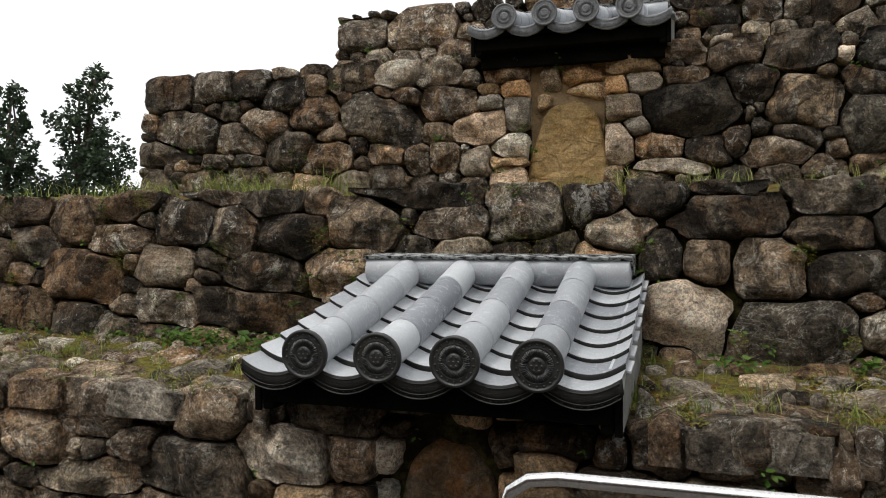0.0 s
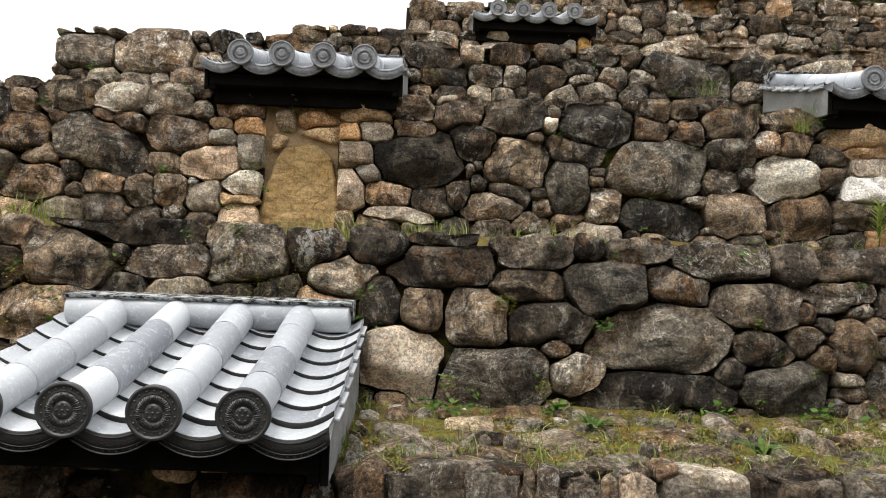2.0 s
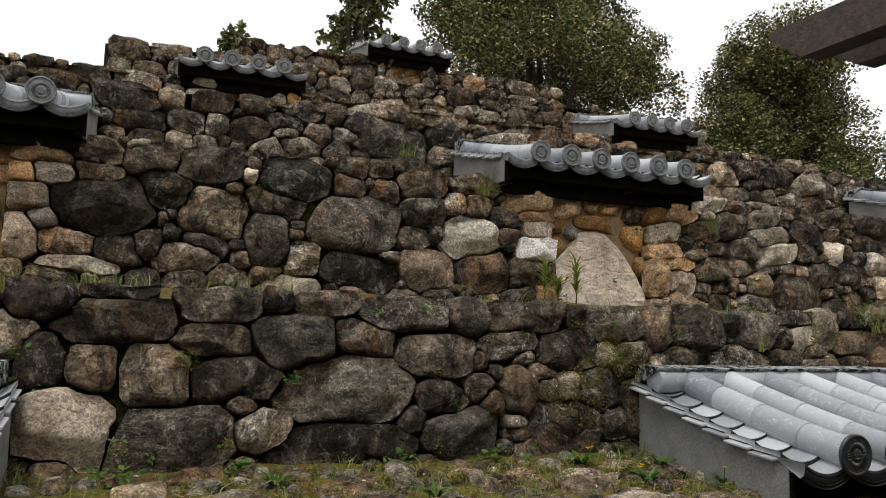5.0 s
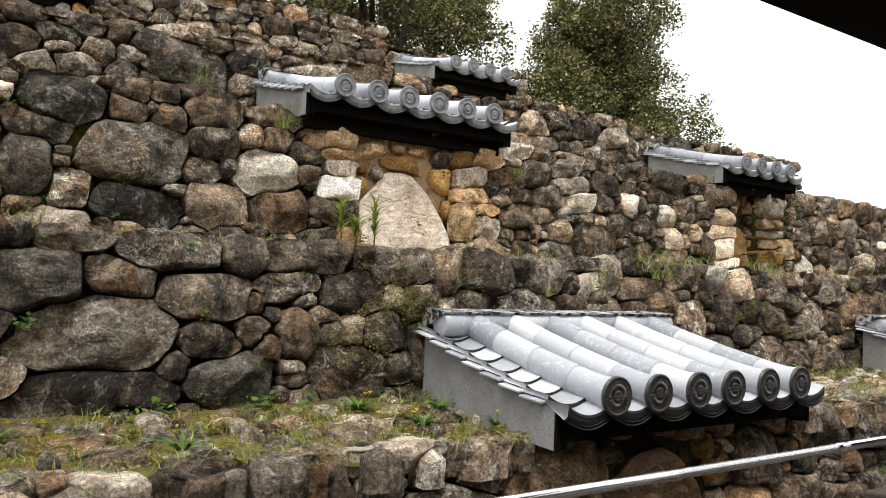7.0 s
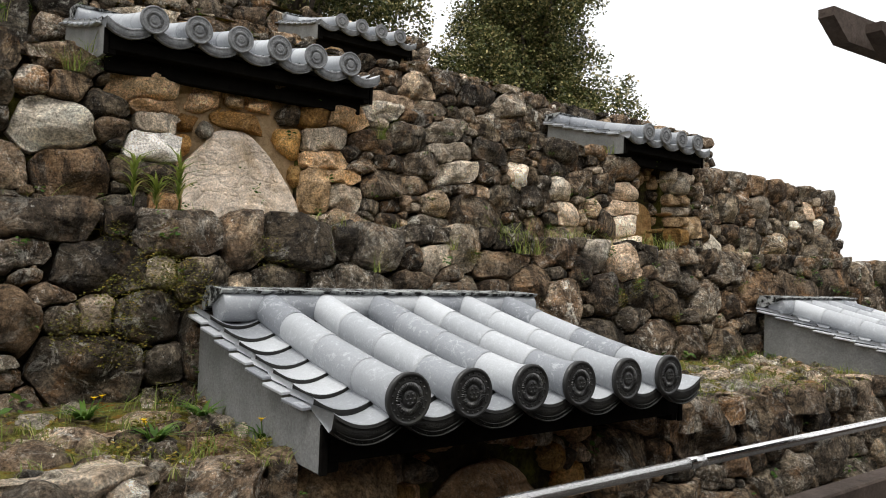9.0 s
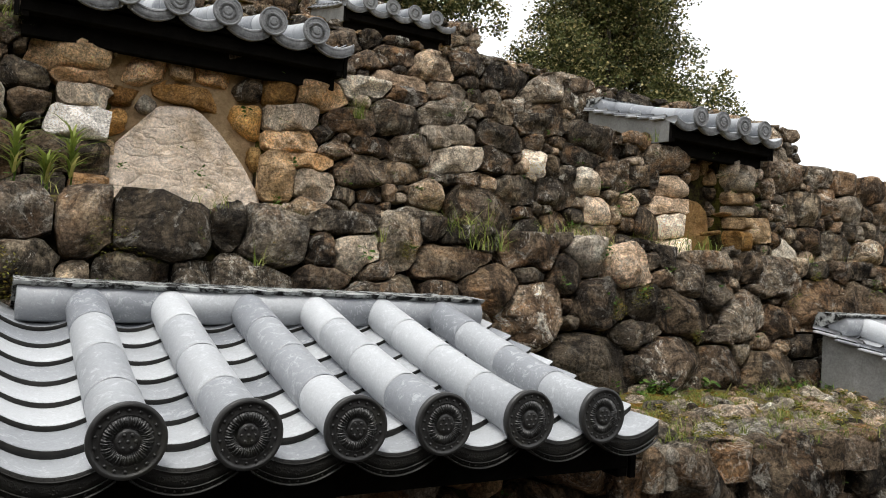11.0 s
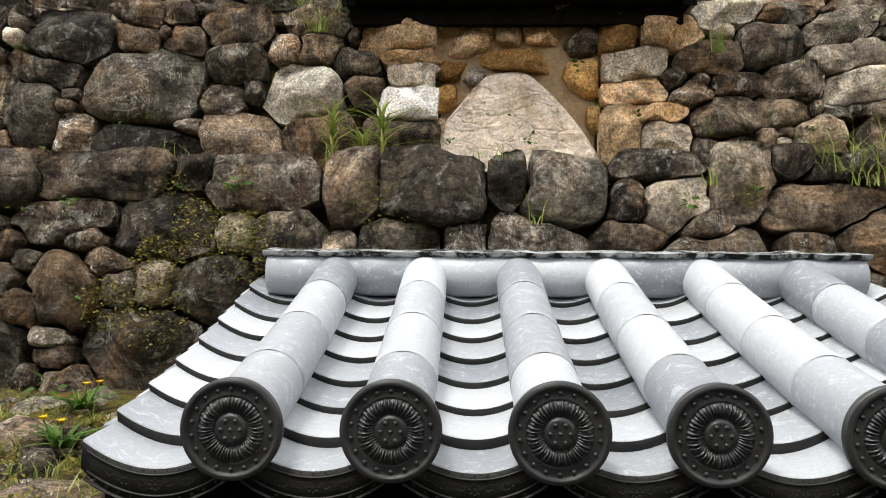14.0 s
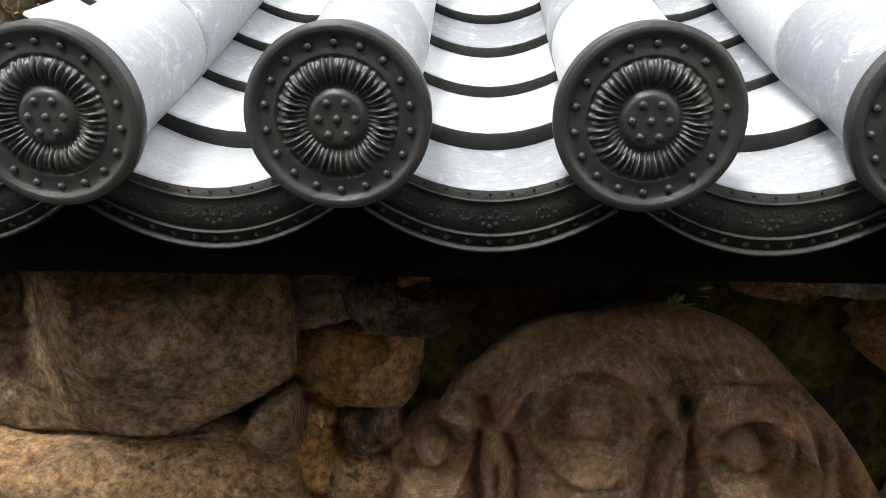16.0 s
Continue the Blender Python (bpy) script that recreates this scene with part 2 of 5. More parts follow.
def leaf_material(name, low, high, tip, through_light=0.35):
    """Leaves: each a shade of its own, some light coming through."""
    n = Nodes(name, 0.55, 0, 0.25)
    g = n.t.nodes.new("ShaderNodeNewGeometry")
    c = n.ramp(g.outputs["Random Per Island"], [(0.0, low), (0.7, high), (1.0, tip)])
    n.colour(c)
    thin = n.t.nodes.new("ShaderNodeBsdfTranslucent")
    n.t.links.new(c, thin.inputs["Color"])
    mix = n.t.nodes.new("ShaderNodeMixShader")
    mix.inputs["Fac"].default_value = through_light
    n.t.links.new(n.b.outputs[0], mix.inputs[1])
    n.t.links.new(thin.outputs[0], mix.inputs[2])
    n.t.links.new(mix.outputs[0], n.t.nodes["Material Output"].inputs["Surface"])
    return n.mat


GRASS = leaf_material("grass_blade", (0.10, 0.15, 0.025), (0.24, 0.29, 0.06), (0.48, 0.44, 0.17))
MOSS = leaf_material("yellow_green_moss", (0.08, 0.08, 0.012), (0.20, 0.19, 0.035), (0.40, 0.27, 0.06))
WEED = leaf_material("weed_leaf", (0.035, 0.085, 0.012), (0.09, 0.17, 0.025), (0.15, 0.22, 0.05))
PETAL = leaf_material("dandelion_yellow", (0.75, 0.48, 0.01), (0.85, 0.60, 0.02), (0.9, 0.7, 0.05))
FOLIAGE = leaf_material("evergreen_leaves", (0.030, 0.040, 0.014), (0.12, 0.13, 0.04), (0.46, 0.38, 0.17), 0.25)
NEEDLE = leaf_material("dark_conifer_foliage", (0.02, 0.032, 0.018), (0.045, 0.07, 0.035), (0.07, 0.10, 0.05))
BARK = plain_material("tree_bark", (0.04, 0.032, 0.025), (0.10, 0.08, 0.06), 12, 0.9, 0.02, 40)


# ---- mesh helpers ----
def mesh_of(name, verts, faces, mats, index=None, smooth=True):
    me = bpy.data.meshes.new(name)
    me.from_pydata([tuple(v) for v in verts], [], [tuple(f) for f in faces])
    for m in mats if isinstance(mats, (list, tuple)) else [mats]:
        me.materials.append(m)
    if index is not None:
        me.polygons.foreach_set("material_index", index)
    if smooth:
        me.polygons.foreach_set("use_smooth", [True] * len(me.polygons))
    me.update()
    return me


def put(name, me, parent=None, m=None):
    ob = new(name, me)
    if m is not None:
        ob.matrix_basis = m
    if parent is not None:
        ob.parent = parent
    return ob


def box_mesh(name, x0, x1, y0, y1, z0, z1, mat, bevel=0.004):
    bm = bmesh.new()
    bmesh.ops.create_cube(bm, size=1)
    for v in bm.verts:
        v.co = Vector(((x0, x1)[v.co.x > 0], (y0, y1)[v.co.y > 0], (z0, z1)[v.co.z > 0]))
    if bevel:
        bmesh.ops.bevel(bm, geom=bm.edges, offset=bevel, segments=1, affect="EDGES")
    me = bpy.data.meshes.new(name)
    bm.to_mesh(me)
    bm.free()
    me.materials.append(mat)
    return me


def tube(path, radii, sides=20, caps=True):
    """Verts and faces of a round tube along points in the y-z or any plane."""
    vs, fs = [], []
    n = len(path)
    for i, p in enumerate(path):
        a = Vector(path[max(i - 1, 0)])
        b = Vector(path[min(i + 1, n - 1)])
        d = (b - a).normalized()
        side = d.cross(Vector((0, 0, 1)))
        side = side.normalized() if side.length > 1e-4 else Vector((1, 0, 0))
        up = side.cross(d)
        for k in range(sides):
            t = 2 * math.pi * k / sides
            vs.append(Vector(p) + radii[i] * (math.cos(t) * side + math.sin(t) * up))
    for i in range(n - 1):
        for k in range(sides):
            l = (k + 1) % sides
            fs.append((i * sides + k, i * sides + l, (i + 1) * sides + l, (i + 1) * sides + k))
    if caps:
        fs.append(tuple(range(sides))[::-1])
        fs.append(tuple((n - 1) * sides + k for k in range(sides)))
    return vs, fs


# ---- rubble walls ----
def pack(x0, x1, z0, z1, heroes, sizes, holes=(), seed=1, res=0.012, rough_top=0.035):
    """Fills a stretch of wall with stones: the large known ones first, then smaller ones thrown into what is left.
    Each stone: centre x, z, half width, half height, squareness, lean. Returns stones, and the map of who owns each spot."""
    rng = np.random.default_rng(seed)
    nx, nz = int((x1 - x0) / res) + 1, int((z1 - z0 + 0.1) / res) + 1
    gx = x0 + res * np.arange(nx)
    gz = z0 + res * np.arange(nz)
    near = np.full((nx, nz), 9.0)
    owner = np.full((nx, nz), -1)
    top = z1 + rough_top * np.array([noise.noise((x * 2.3, seed * 7.1, 0)) + 0.6 * noise.noise((x * 7, seed * 3.3, 5)) for x in gx])
    out = gz[None, :] > top[:, None]
    for hx0, hx1, hz0, hz1 in holes:
        out |= ((gx[:, None] > hx0) & (gx[:, None] < hx1)) & ((gz[None, :] > hz0) & (gz[None, :] < hz1))
    stones = []

    def throw(cx, cz, a, b, p, lean):
        reach = max(a, b) * 2.6 + 0.05
        i0, i1 = max(int((cx - reach - x0) / res), 0), min(int((cx + reach - x0) / res) + 1, nx)
        k0, k1 = max(int((cz - reach - z0) / res), 0), min(int((cz + reach - z0) / res) + 1, nz)
        dx, dz = gx[i0:i1, None] - cx, gz[None, k0:k1] - cz
        u = (dx * math.cos(lean) + dz * math.sin(lean)) / a
        v = (dz * math.cos(lean) - dx * math.sin(lean)) / b
        d = ((np.abs(u) ** p + np.abs(v) ** p) ** (1 / p) - 1) * min(a, b)
        n, o = near[i0:i1, k0:k1], owner[i0:i1, k0:k1]
        closer = d < n
        n[closer] = d[closer]
        o[closer] = len(stones)
        stones.append((cx, cz, a, b, p, lean))

    for h in heroes:
        cx, cz, w, hgt = h[:4]
        throw(cx, cz, w * 0.53, hgt * 0.53, rng.uniform(2.6, 5.5), rng.normal(0, 0.10))
    near[out] = -1
    for size, tries, squash in sizes:
        for _ in range(tries):
            cx, cz = rng.uniform(x0, x1), rng.uniform(z0, z1)
            b = size * rng.uniform(0.75, 1.2)
            a = b * rng.uniform(1.0, squash)
            i, k = int((cx - x0) / res), int((cz - z0) / res)
            if near[i, k] < b * 0.86:
                continue
            ia, ib = int(max(cx - a * 0.8 - x0, 0) / res), int(min(cx + a * 0.8 - x0, x1 - x0 - res) / res)
            if near[ia, k] < 0.012 or near[ib, k] < 0.012:
                a = b * 0.95
            throw(cx, cz, a, b, rng.uniform(2.8, 6.0), rng.normal(0, 0.16))
            near[out] = -1
    owner[out] = -2
    return stones, owner, near, (x0, z0, res)


FRONT = {3: (0.93, 0.74, 0.4), 4: (0.95, 0.82, 0.56, 0.25), 5: (0.965, 0.88, 0.72, 0.48, 0.22), 6: (0.97, 0.91, 0.81, 0.65, 0.44, 0.2), 8: (0.975, 0.935, 0.87, 0.78, 0.66, 0.5, 0.33, 0.16)}


def stone_mesh(key, outline, depth, rings, mat, amp, seed):
    """A field stone: its outline in the wall's plane, a broken face of several flats with worn edges, and a back that runs into the wall."""
    k = len(outline)
    rng = random.Random(seed)
    pts = np.array(outline)
    span = float(min(np.ptp(pts[:, 0]), np.ptp(pts[:, 1])))
    tilt = (rng.uniform(-0.16, 0.16), rng.uniform(-0.22, 0.10))
    blunt = rng.uniform(0.10, 0.30)
    flats = []
    for i in range(7):
        t = rng.uniform(0, 2 * math.pi)
        flats.append((math.cos(t), math.sin(t), rng.uniform(0.25, 1.1), rng.uniform(0.02, 0.40) * span))
    verts, faces = [], []
    prof = [(1.0, 0.17, 0.0), (1.0, 0.045, 0.0)]
    for f in FRONT[rings] + (0.0,):
        s = min(1.0, (1 - f) / blunt)
        prof.append((f, 0.0, (1 - (1 - s) ** 2.4) * (0.86 + 0.14 * (1 - f))))
    for j, (f, y, rise) in enumerate(prof):
        ring = [(0.0, 0.0)] if f == 0 else [(x * f, z * f) for x, z in outline]
        for x, z in ring:
            o = Vector((x * 6 + seed * 3.1, seed * 1.7, z * 6))
            yy = y
            if j > 1:
                slope = max(max(s * (x * cx + z * cz - d), 0) for cx, cz, s, d in flats)
                rough = noise.noise(o) + 0.5 * noise.noise(o * 2.9) + 0.3 * noise.noise(o * 7.1)
                crack = max(0.0, 1 - abs(noise.noise(o * 0.8 + Vector((9, 4, 1)))) / 0.06)
                yy = 0.045 - rise * max(depth + 0.02 - slope, -0.15 * depth) - amp * (rough - 0.5 * crack) * min(1, 2 * rise)
            if j > 0:
                yy += tilt[0] * x + tilt[1] * z
            e = 1.0 + 0.35 * amp / max(span, 0.06) * noise.noise(o * 2.2 + Vector((5, 1, 2))) * (0 < j < len(prof) - 1)
            verts.append((x * e, yy, z * e))
    n = len(prof)
    for j in range(n - 2):
        for i in range(k):
            l = (i + 1) % k
            faces.append((j * k + i, j * k + l, (j + 1) * k + l, (j + 1) * k + i))
    tip = len(verts) - 1
    for i in range(k):
        faces.append(((n - 2) * k + i, (n - 2) * k + (i + 1) % k, tip))
    return mesh_of(key, verts, faces, mat)


def outlines(stones, owner, near, grid, k, grow, gap):
    """The outline of each stone about its centre, out to where another stone or a joint begins."""
    x0, z0, res = grid
    rng = np.random.default_rng(len(stones))
    t = np.linspace(0, 2 * math.pi, k, endpoint=False)
    s = np.linspace(0.05, 2.2, 70)
    for n, (cx, cz, a, b, p, lean) in enumerate(stones):
        sup = (np.abs(np.cos(t)) ** p + np.abs(np.sin(t)) ** p) ** (-1 / p)
        ux, uz = a * np.cos(t) * sup, b * np.sin(t) * sup
        wx, wz = ux * math.cos(lean) - uz * math.sin(lean), ux * math.sin(lean) + uz * math.cos(lean)
        px, pz = cx + wx[:, None] * s, cz + wz[:, None] * s
        i = np.clip(((px - x0) / res).astype(int), 0, owner.shape[0] - 1)
        j = np.clip(((pz - z0) / res).astype(int), 0, owner.shape[1] - 1)
        ok = (owner[i, j] == n) & (near[i, j] < grow) & (px >= x0) & (px <= x0 + res * owner.shape[0]) & (pz >= z0 - 0.03)
        first = np.where(ok.all(1), s.size - 1, np.argmin(ok, 1))
        r = s[np.maximum(first - 1, 0)]
        soft = (np.roll(r, 1) + 2 * r + np.roll(r, -1)) / 4
        r = np.minimum(r, soft * 1.06)
        length = np.hypot(wx, wz)
        for _ in range(4):
            turn, cut = rng.uniform(0, 2 * math.pi), rng.uniform(0.86, 1.0)
            along = wx * math.cos(turn) + wz * math.sin(turn)
            reach = float((along * r).max()) * cut
            r = np.where(along * r > reach, reach / np.maximum(along, 1e-4), r)
        r = np.maximum(r - gap / np.maximum(length, 0.02), 0.15)
        ox, oz = wx * r, wz * r
        if np.ptp(ox) < 0.035 or np.ptp(oz) < 0.03:
            continue
        yield n, cx, cz, list(zip(ox.tolist(), oz.tolist()))


def rubble_wall(name, label, x0, x1, z0, z1, face, batter, heroes, sizes, holes=(), seed=1, pick=None, k=18, rings=4, grow=0.075, gap=0.003, bulge=0.46, back=0.7, holes_core=()):
    """A dry stone wall: earth core with a mossy face, and each stone set into it."""
    parts = []
    cuts = sorted((h[0], h[1], h[2], h[3]) for h in holes_core)
    xs = x0
    for hx0, hx1, hz0, hz1 in cuts:
        parts.append((xs, hx0, z0 - 0.15, z1 - 0.07))
        if hz0 > z0 + 0.02:
            parts.append((hx0, hx1, z0 - 0.15, hz0))
        if hz1 < z1 - 0.06:
            parts.append((hx0, hx1, hz1, z1 - 0.03))
        xs = hx1
    parts.append((xs, x1, z0 - 0.15, z1 - 0.07))
    vs, fs = [], []
    for a, b, c, d in parts:
        o = len(vs)
        yb, yt = face + (c - z0) * batter + 0.15, face + (d - z0) * batter + 0.15
        vs += [(a, yb, c), (b, yb, c), (b, yt, d), (a, yt, d), (a, face + back, c), (b, face + back, c), (b, face + back, d), (a, face + back, d)]
        fs += [(o, o + 1, o + 2, o + 3), (o + 5, o + 4, o + 7, o + 6), (o + 3, o + 2, o + 6, o + 7), (o, o + 3, o + 7, o + 4), (o + 1, o + 5, o + 6, o + 2), (o + 4, o + 5, o + 1, o)]
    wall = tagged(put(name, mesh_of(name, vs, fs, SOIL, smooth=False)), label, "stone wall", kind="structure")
    stones, owner, near, grid = pack(x0 + 0.03, x1 - 0.03, z0, z1, heroes, sizes, holes, seed)
    rng = random.Random(seed)
    for n, cx, cz, line in outlines(stones, owner, near, grid, k, grow, gap):
        a, b = stones[n][2], stones[n][3]
        depth = max(0.02, bulge * min(a, b)) * rng.uniform(0.75, 1.25)
        kind = heroes[n][4] if n < len(heroes) and len(heroes[n]) > 4 else ""
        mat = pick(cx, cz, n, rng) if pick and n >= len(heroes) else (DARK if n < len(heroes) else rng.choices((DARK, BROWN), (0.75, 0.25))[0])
        mat = KINDS.get(kind, mat)
        me = stone_mesh("stone", line, depth, rings, mat, 0.10 * min(0.16, min(a, b)), seed * 100 + n + 1)
        y = face + (cz - z0) * batter + rng.uniform(-0.01, 0.022)
        m = pose(cx, y, cz, -math.degrees(math.atan(batter)), 0, 0)
        put("stone", me, wall, m)
    return wall


# ---- plan of the stepped stone mound ----
# tier: left, right, foot, top, face of the foot, batter
TIERS = {
    "ground": (-7.2, 15.2, -0.05, 0.75, 2.60, 0.08),
    "second": (-5.8, 14.0, 0.78, 1.62, 3.60, 0.18),
    "third": (-4.38, 12.75, 1.66, 2.68, 5.33, 0.10),
    "fourth": (-3.08, 11.3, 2.72, 3.38, 6.42, 0.14),
    "fifth": (-1.48, 9.75, 3.42, 4.10, 8.42, 0.12),
    "sixth": (-0.22, 8.5, 4.12, 4.78, 9.40, 0.12),
    "seventh": (1.38, 6.85, 4.90, 5.62, 11.05, 0.10),
}
# roofs: tier, middle, rolls, y and z of the eave discs
ROOFS = [
    ("ground", -0.815, 4, 2.44, 0.945),
    ("ground", 3.914, 6, 2.44, 0.945),
    ("ground", 8.20, 4, 2.44, 0.945),
    ("third", -0.735, 4, 5.20, 2.85),
    ("third", 3.89, 6, 5.20, 2.85),
    ("third", 8.52, 4, 5.20, 2.85),
    ("fifth", 1.25, 4, 8.30, 4.30),
    ("fifth", 6.72, 4, 8.30, 4.30),
    ("seventh", 4.05, 4, 10.92, 5.86),
]
# niches under the roofs: half width of the opening, foot and head
NICHE = {"ground": (0.0, 0.72), "third": (1.66, 2.60), "fifth": (3.55, 4.10), "seventh": (5.1, 5.65)}


def niche_half(rolls, tier):
    return {"ground": 0.27, "third": 0.262, "fifth": 0.26, "seventh": 0.26}[tier] if rolls == 4 else (0.54 if tier == "ground" else 0.44)


def niche_middle(tier, cx, rolls):
    return {("third", 3.89): 3.905, ("third", -0.735): -0.77, ("third", 8.52): 8.50, ("ground", 3.914): 3.90}.get((tier, cx), cx)


def niche_holes(tier):
    return [(niche_middle(tier, cx, r) - niche_half(r, tier), niche_middle(tier, cx, r) + niche_half(r, tier), NICHE[tier][0] - 0.1, NICHE[tier][1]) for tt, cx, r, y, z in ROOFS if tt == tier]


def near_niche(cx, cz, tier, margin):
    return any(h[0] - margin < cx < h[1] + margin for h in niche_holes(tier))


def pick_third(cx, cz, n, rng):
    if near_niche(cx, cz, "third", 0.36) and cz > 1.7:
        return rng.choices((PALE, TAN, BROWN), (0.5, 0.3, 0.2))[0]
    return rng.choices((DARK, BROWN, PALE), (0.58, 0.29, 0.13) if cx > 4.6 else (0.70, 0.26, 0.04))[0]


def pick_fifth(cx, cz, n, rng):
    if near_niche(cx, cz, "fifth", 0.25):
        return rng.choices((PALE, TAN), (0.5, 0.5))[0]
    return rng.choices((DARK, BROWN), (0.7, 0.3))[0]


def pick_ground(cx, cz, n, rng):
    if near_niche(cx, cz, "ground", 0.5):
        return rng.choices((BROWN, TAN, DARK), (0.5, 0.45, 0.05))[0]
    return rng.choices((DARK, BROWN), (0.7, 0.3))[0]


# large stones of each tier: x, z, width, height, and their kind where it is not the usual dark stone
BOULDERS_SECOND_A = [
    (-1.06, 1.43, 0.38, 0.15), (-1.60, 1.42, 0.38, 0.26, "b"), (-1.25, 1.58, 0.59, 0.12, "k"), (-1.88, 1.58, 0.12, 0.20, "b"), (-2.14, 1.58, 0.35, 0.19),
    (-2.01, 1.36, 0.42, 0.22), (-2.39, 1.38, 0.25, 0.27), (-2.73, 1.44, 0.41, 0.25), (-2.20, 1.16, 0.34, 0.20), (-1.70, 1.17, 0.38, 0.24, "b"),
    (-2.83, 1.19, 0.34, 0.23, "p"), (-3.15, 1.33, 0.29, 0.14), (-3.52, 1.45, 0.35, 0.26, "b"), (-3.37, 1.11, 0.45, 0.27, "b"),
    (-3.80, 1.31, 0.32, 0.22), (-2.77, 0.95, 0.37, 0.19), (-2.17, 0.94, 0.68, 0.19, "b"), (-3.89, 1.56, 0.35, 0.23), (-2.56, 1.60, 0.31, 0.12),
]
BOULDERS_SECOND_B = [
    (-0.73, 1.50, 0.39, 0.32), (-0.41, 1.55, 0.26, 0.20), (-0.24, 1.37, 0.25, 0.16), (-0.06, 1.55, 0.24, 0.19), (0.22, 1.59, 0.34, 0.10),
    (0.25, 1.45, 0.47, 0.19), (0.70, 1.55, 0.39, 0.17), (0.96, 1.57, 0.16, 0.16), (1.20, 1.57, 0.31, 0.16), (1.62, 1.54, 0.46, 0.21, "k"),
    (1.98, 1.53, 0.24, 0.20), (2.31, 1.53, 0.41, 0.20), (0.66, 1.36, 0.34, 0.15, "b"), (-0.07, 1.25, 0.17, 0.24), (0.15, 1.23, 0.19, 0.20, "b"),
    (0.05, 0.99, 0.36, 0.29, "p"), (0.41, 1.21, 0.29, 0.25, "b"), (1.04, 1.36, 0.38, 0.28, "k"), (0.78, 1.20, 0.41, 0.18),
]
BOULDERS_SECOND_C = [
    (1.31, 1.14, 0.62, 0.30, "k"), (0.50, 0.92, 0.53, 0.24, "k"), (0.89, 0.94, 0.25, 0.15), (1.31, 0.88, 0.64, 0.16, "k"), (1.41, 1.39, 0.30, 0.16),
    (1.75, 1.31, 0.37, 0.22), (1.79, 1.10, 0.24, 0.15), (1.62, 0.98, 0.14, 0.15),
    (1.89, 0.91, 0.42, 0.20, "k"), (2.82, 0.95, 0.13, 0.17),
]
BOULDERS_SECOND_D = [
    (2.90, 1.50, 0.32, 0.20), (3.22, 1.51, 0.17, 0.24), (3.49, 1.49, 0.34, 0.26, "k"), (3.75, 1.53, 0.13, 0.14), (3.96, 1.49, 0.26, 0.26),
    (4.26, 1.57, 0.34, 0.09), (4.54, 1.52, 0.19, 0.22), (4.32, 1.44, 0.24, 0.13, "p"), (4.16, 1.44, 0.12, 0.13), (4.82, 1.42, 0.33, 0.14, "b"),
    (2.25, 1.39, 0.28, 0.13), (2.55, 1.34, 0.31, 0.19), (2.24, 1.11, 0.18, 0.21, "b"), (2.55, 1.15, 0.10, 0.15, "p"), (2.76, 1.12, 0.25, 0.21),
    (2.54, 0.94, 0.38, 0.23),
]
BOULDERS_SECOND_E = [
    (5.28, 1.52, 0.28, 0.18), (5.71, 1.53, 0.26, 0.24, "p"), (5.96, 1.46, 0.26, 0.22, "p"), (5.28, 1.16, 0.34, 0.30),
    (5.04, 1.31, 0.29, 0.20, "b"), (5.75, 1.26, 0.37, 0.27), (5.54, 1.39, 0.18, 0.18), (6.08, 1.26, 0.24, 0.19), (6.38, 1.20, 0.42, 0.23, "b"),
    (5.99, 1.10, 0.29, 0.14), (5.62, 0.93, 0.50, 0.32, "k"), (6.24, 0.92, 0.39, 0.32), (6.45, 1.42, 0.21, 0.20), (6.61, 1.56, 0.29, 0.16),
]
BOULDERS_THIRD_A = [
    (-2.14, 2.20, 0.59, 0.31), (-1.65, 2.30, 0.38, 0.23), (-2.62, 1.93, 0.38, 0.24, "b"), (-4.16, 2.53, 0.51, 0.26), (-3.66, 2.57, 0.40, 0.25),
    (-3.32, 2.55, 0.34, 0.23), (-3.03, 2.46, 0.33, 0.22), (-3.20, 2.22, 0.36, 0.22), (-3.89, 2.19, 0.52, 0.30), (-3.40, 2.12, 0.39, 0.23),
    (-2.96, 2.01, 0.35, 0.27), (-2.43, 2.56, 0.33, 0.18), (-2.03, 2.56, 0.36, 0.14, "p"), (-1.74, 2.56, 0.29, 0.17), 
    (-1.73, 2.11, 0.22, 0.16, "b"), (-1.88, 1.91, 0.19, 0.20), (-1.66, 1.92, 0.21, 0.19, "b"), (-4.18, 2.03, 0.45, 0.18),
]
BOULDERS_THIRD_B = [
    (-0.41, 1.96, 0.21, 0.24, "p"), (-0.39, 2.23, 0.25, 0.16, "p"), (-0.23, 2.38, 0.23, 0.11, "p"), (-0.44, 2.37, 0.18, 0.12, "t"),
    (0.03, 2.40, 0.22, 0.11, "b"), (-0.15, 1.95, 0.27, 0.16, "b"), (-1.12, 2.22, 0.17, 0.25, "p"), (-1.39, 2.13, 0.38, 0.21, "p"),
    (-1.16, 1.97, 0.21, 0.18, "p"), (-1.18, 1.87, 0.20, 0.07, "t"), (-1.43, 1.87, 0.19, 0.17, "p"), (-1.18, 2.55, 0.34, 0.18, "b"),
    (-0.33, 2.55, 0.33, 0.15, "t"), (-1.13, 2.40, 0.20, 0.13, "t"), (-0.05, 1.80, 0.33, 0.09, "p"), (-0.27, 2.08, 0.18, 0.14, "p"),
    (-1.32, 2.31, 0.14, 0.09, "p"),
]
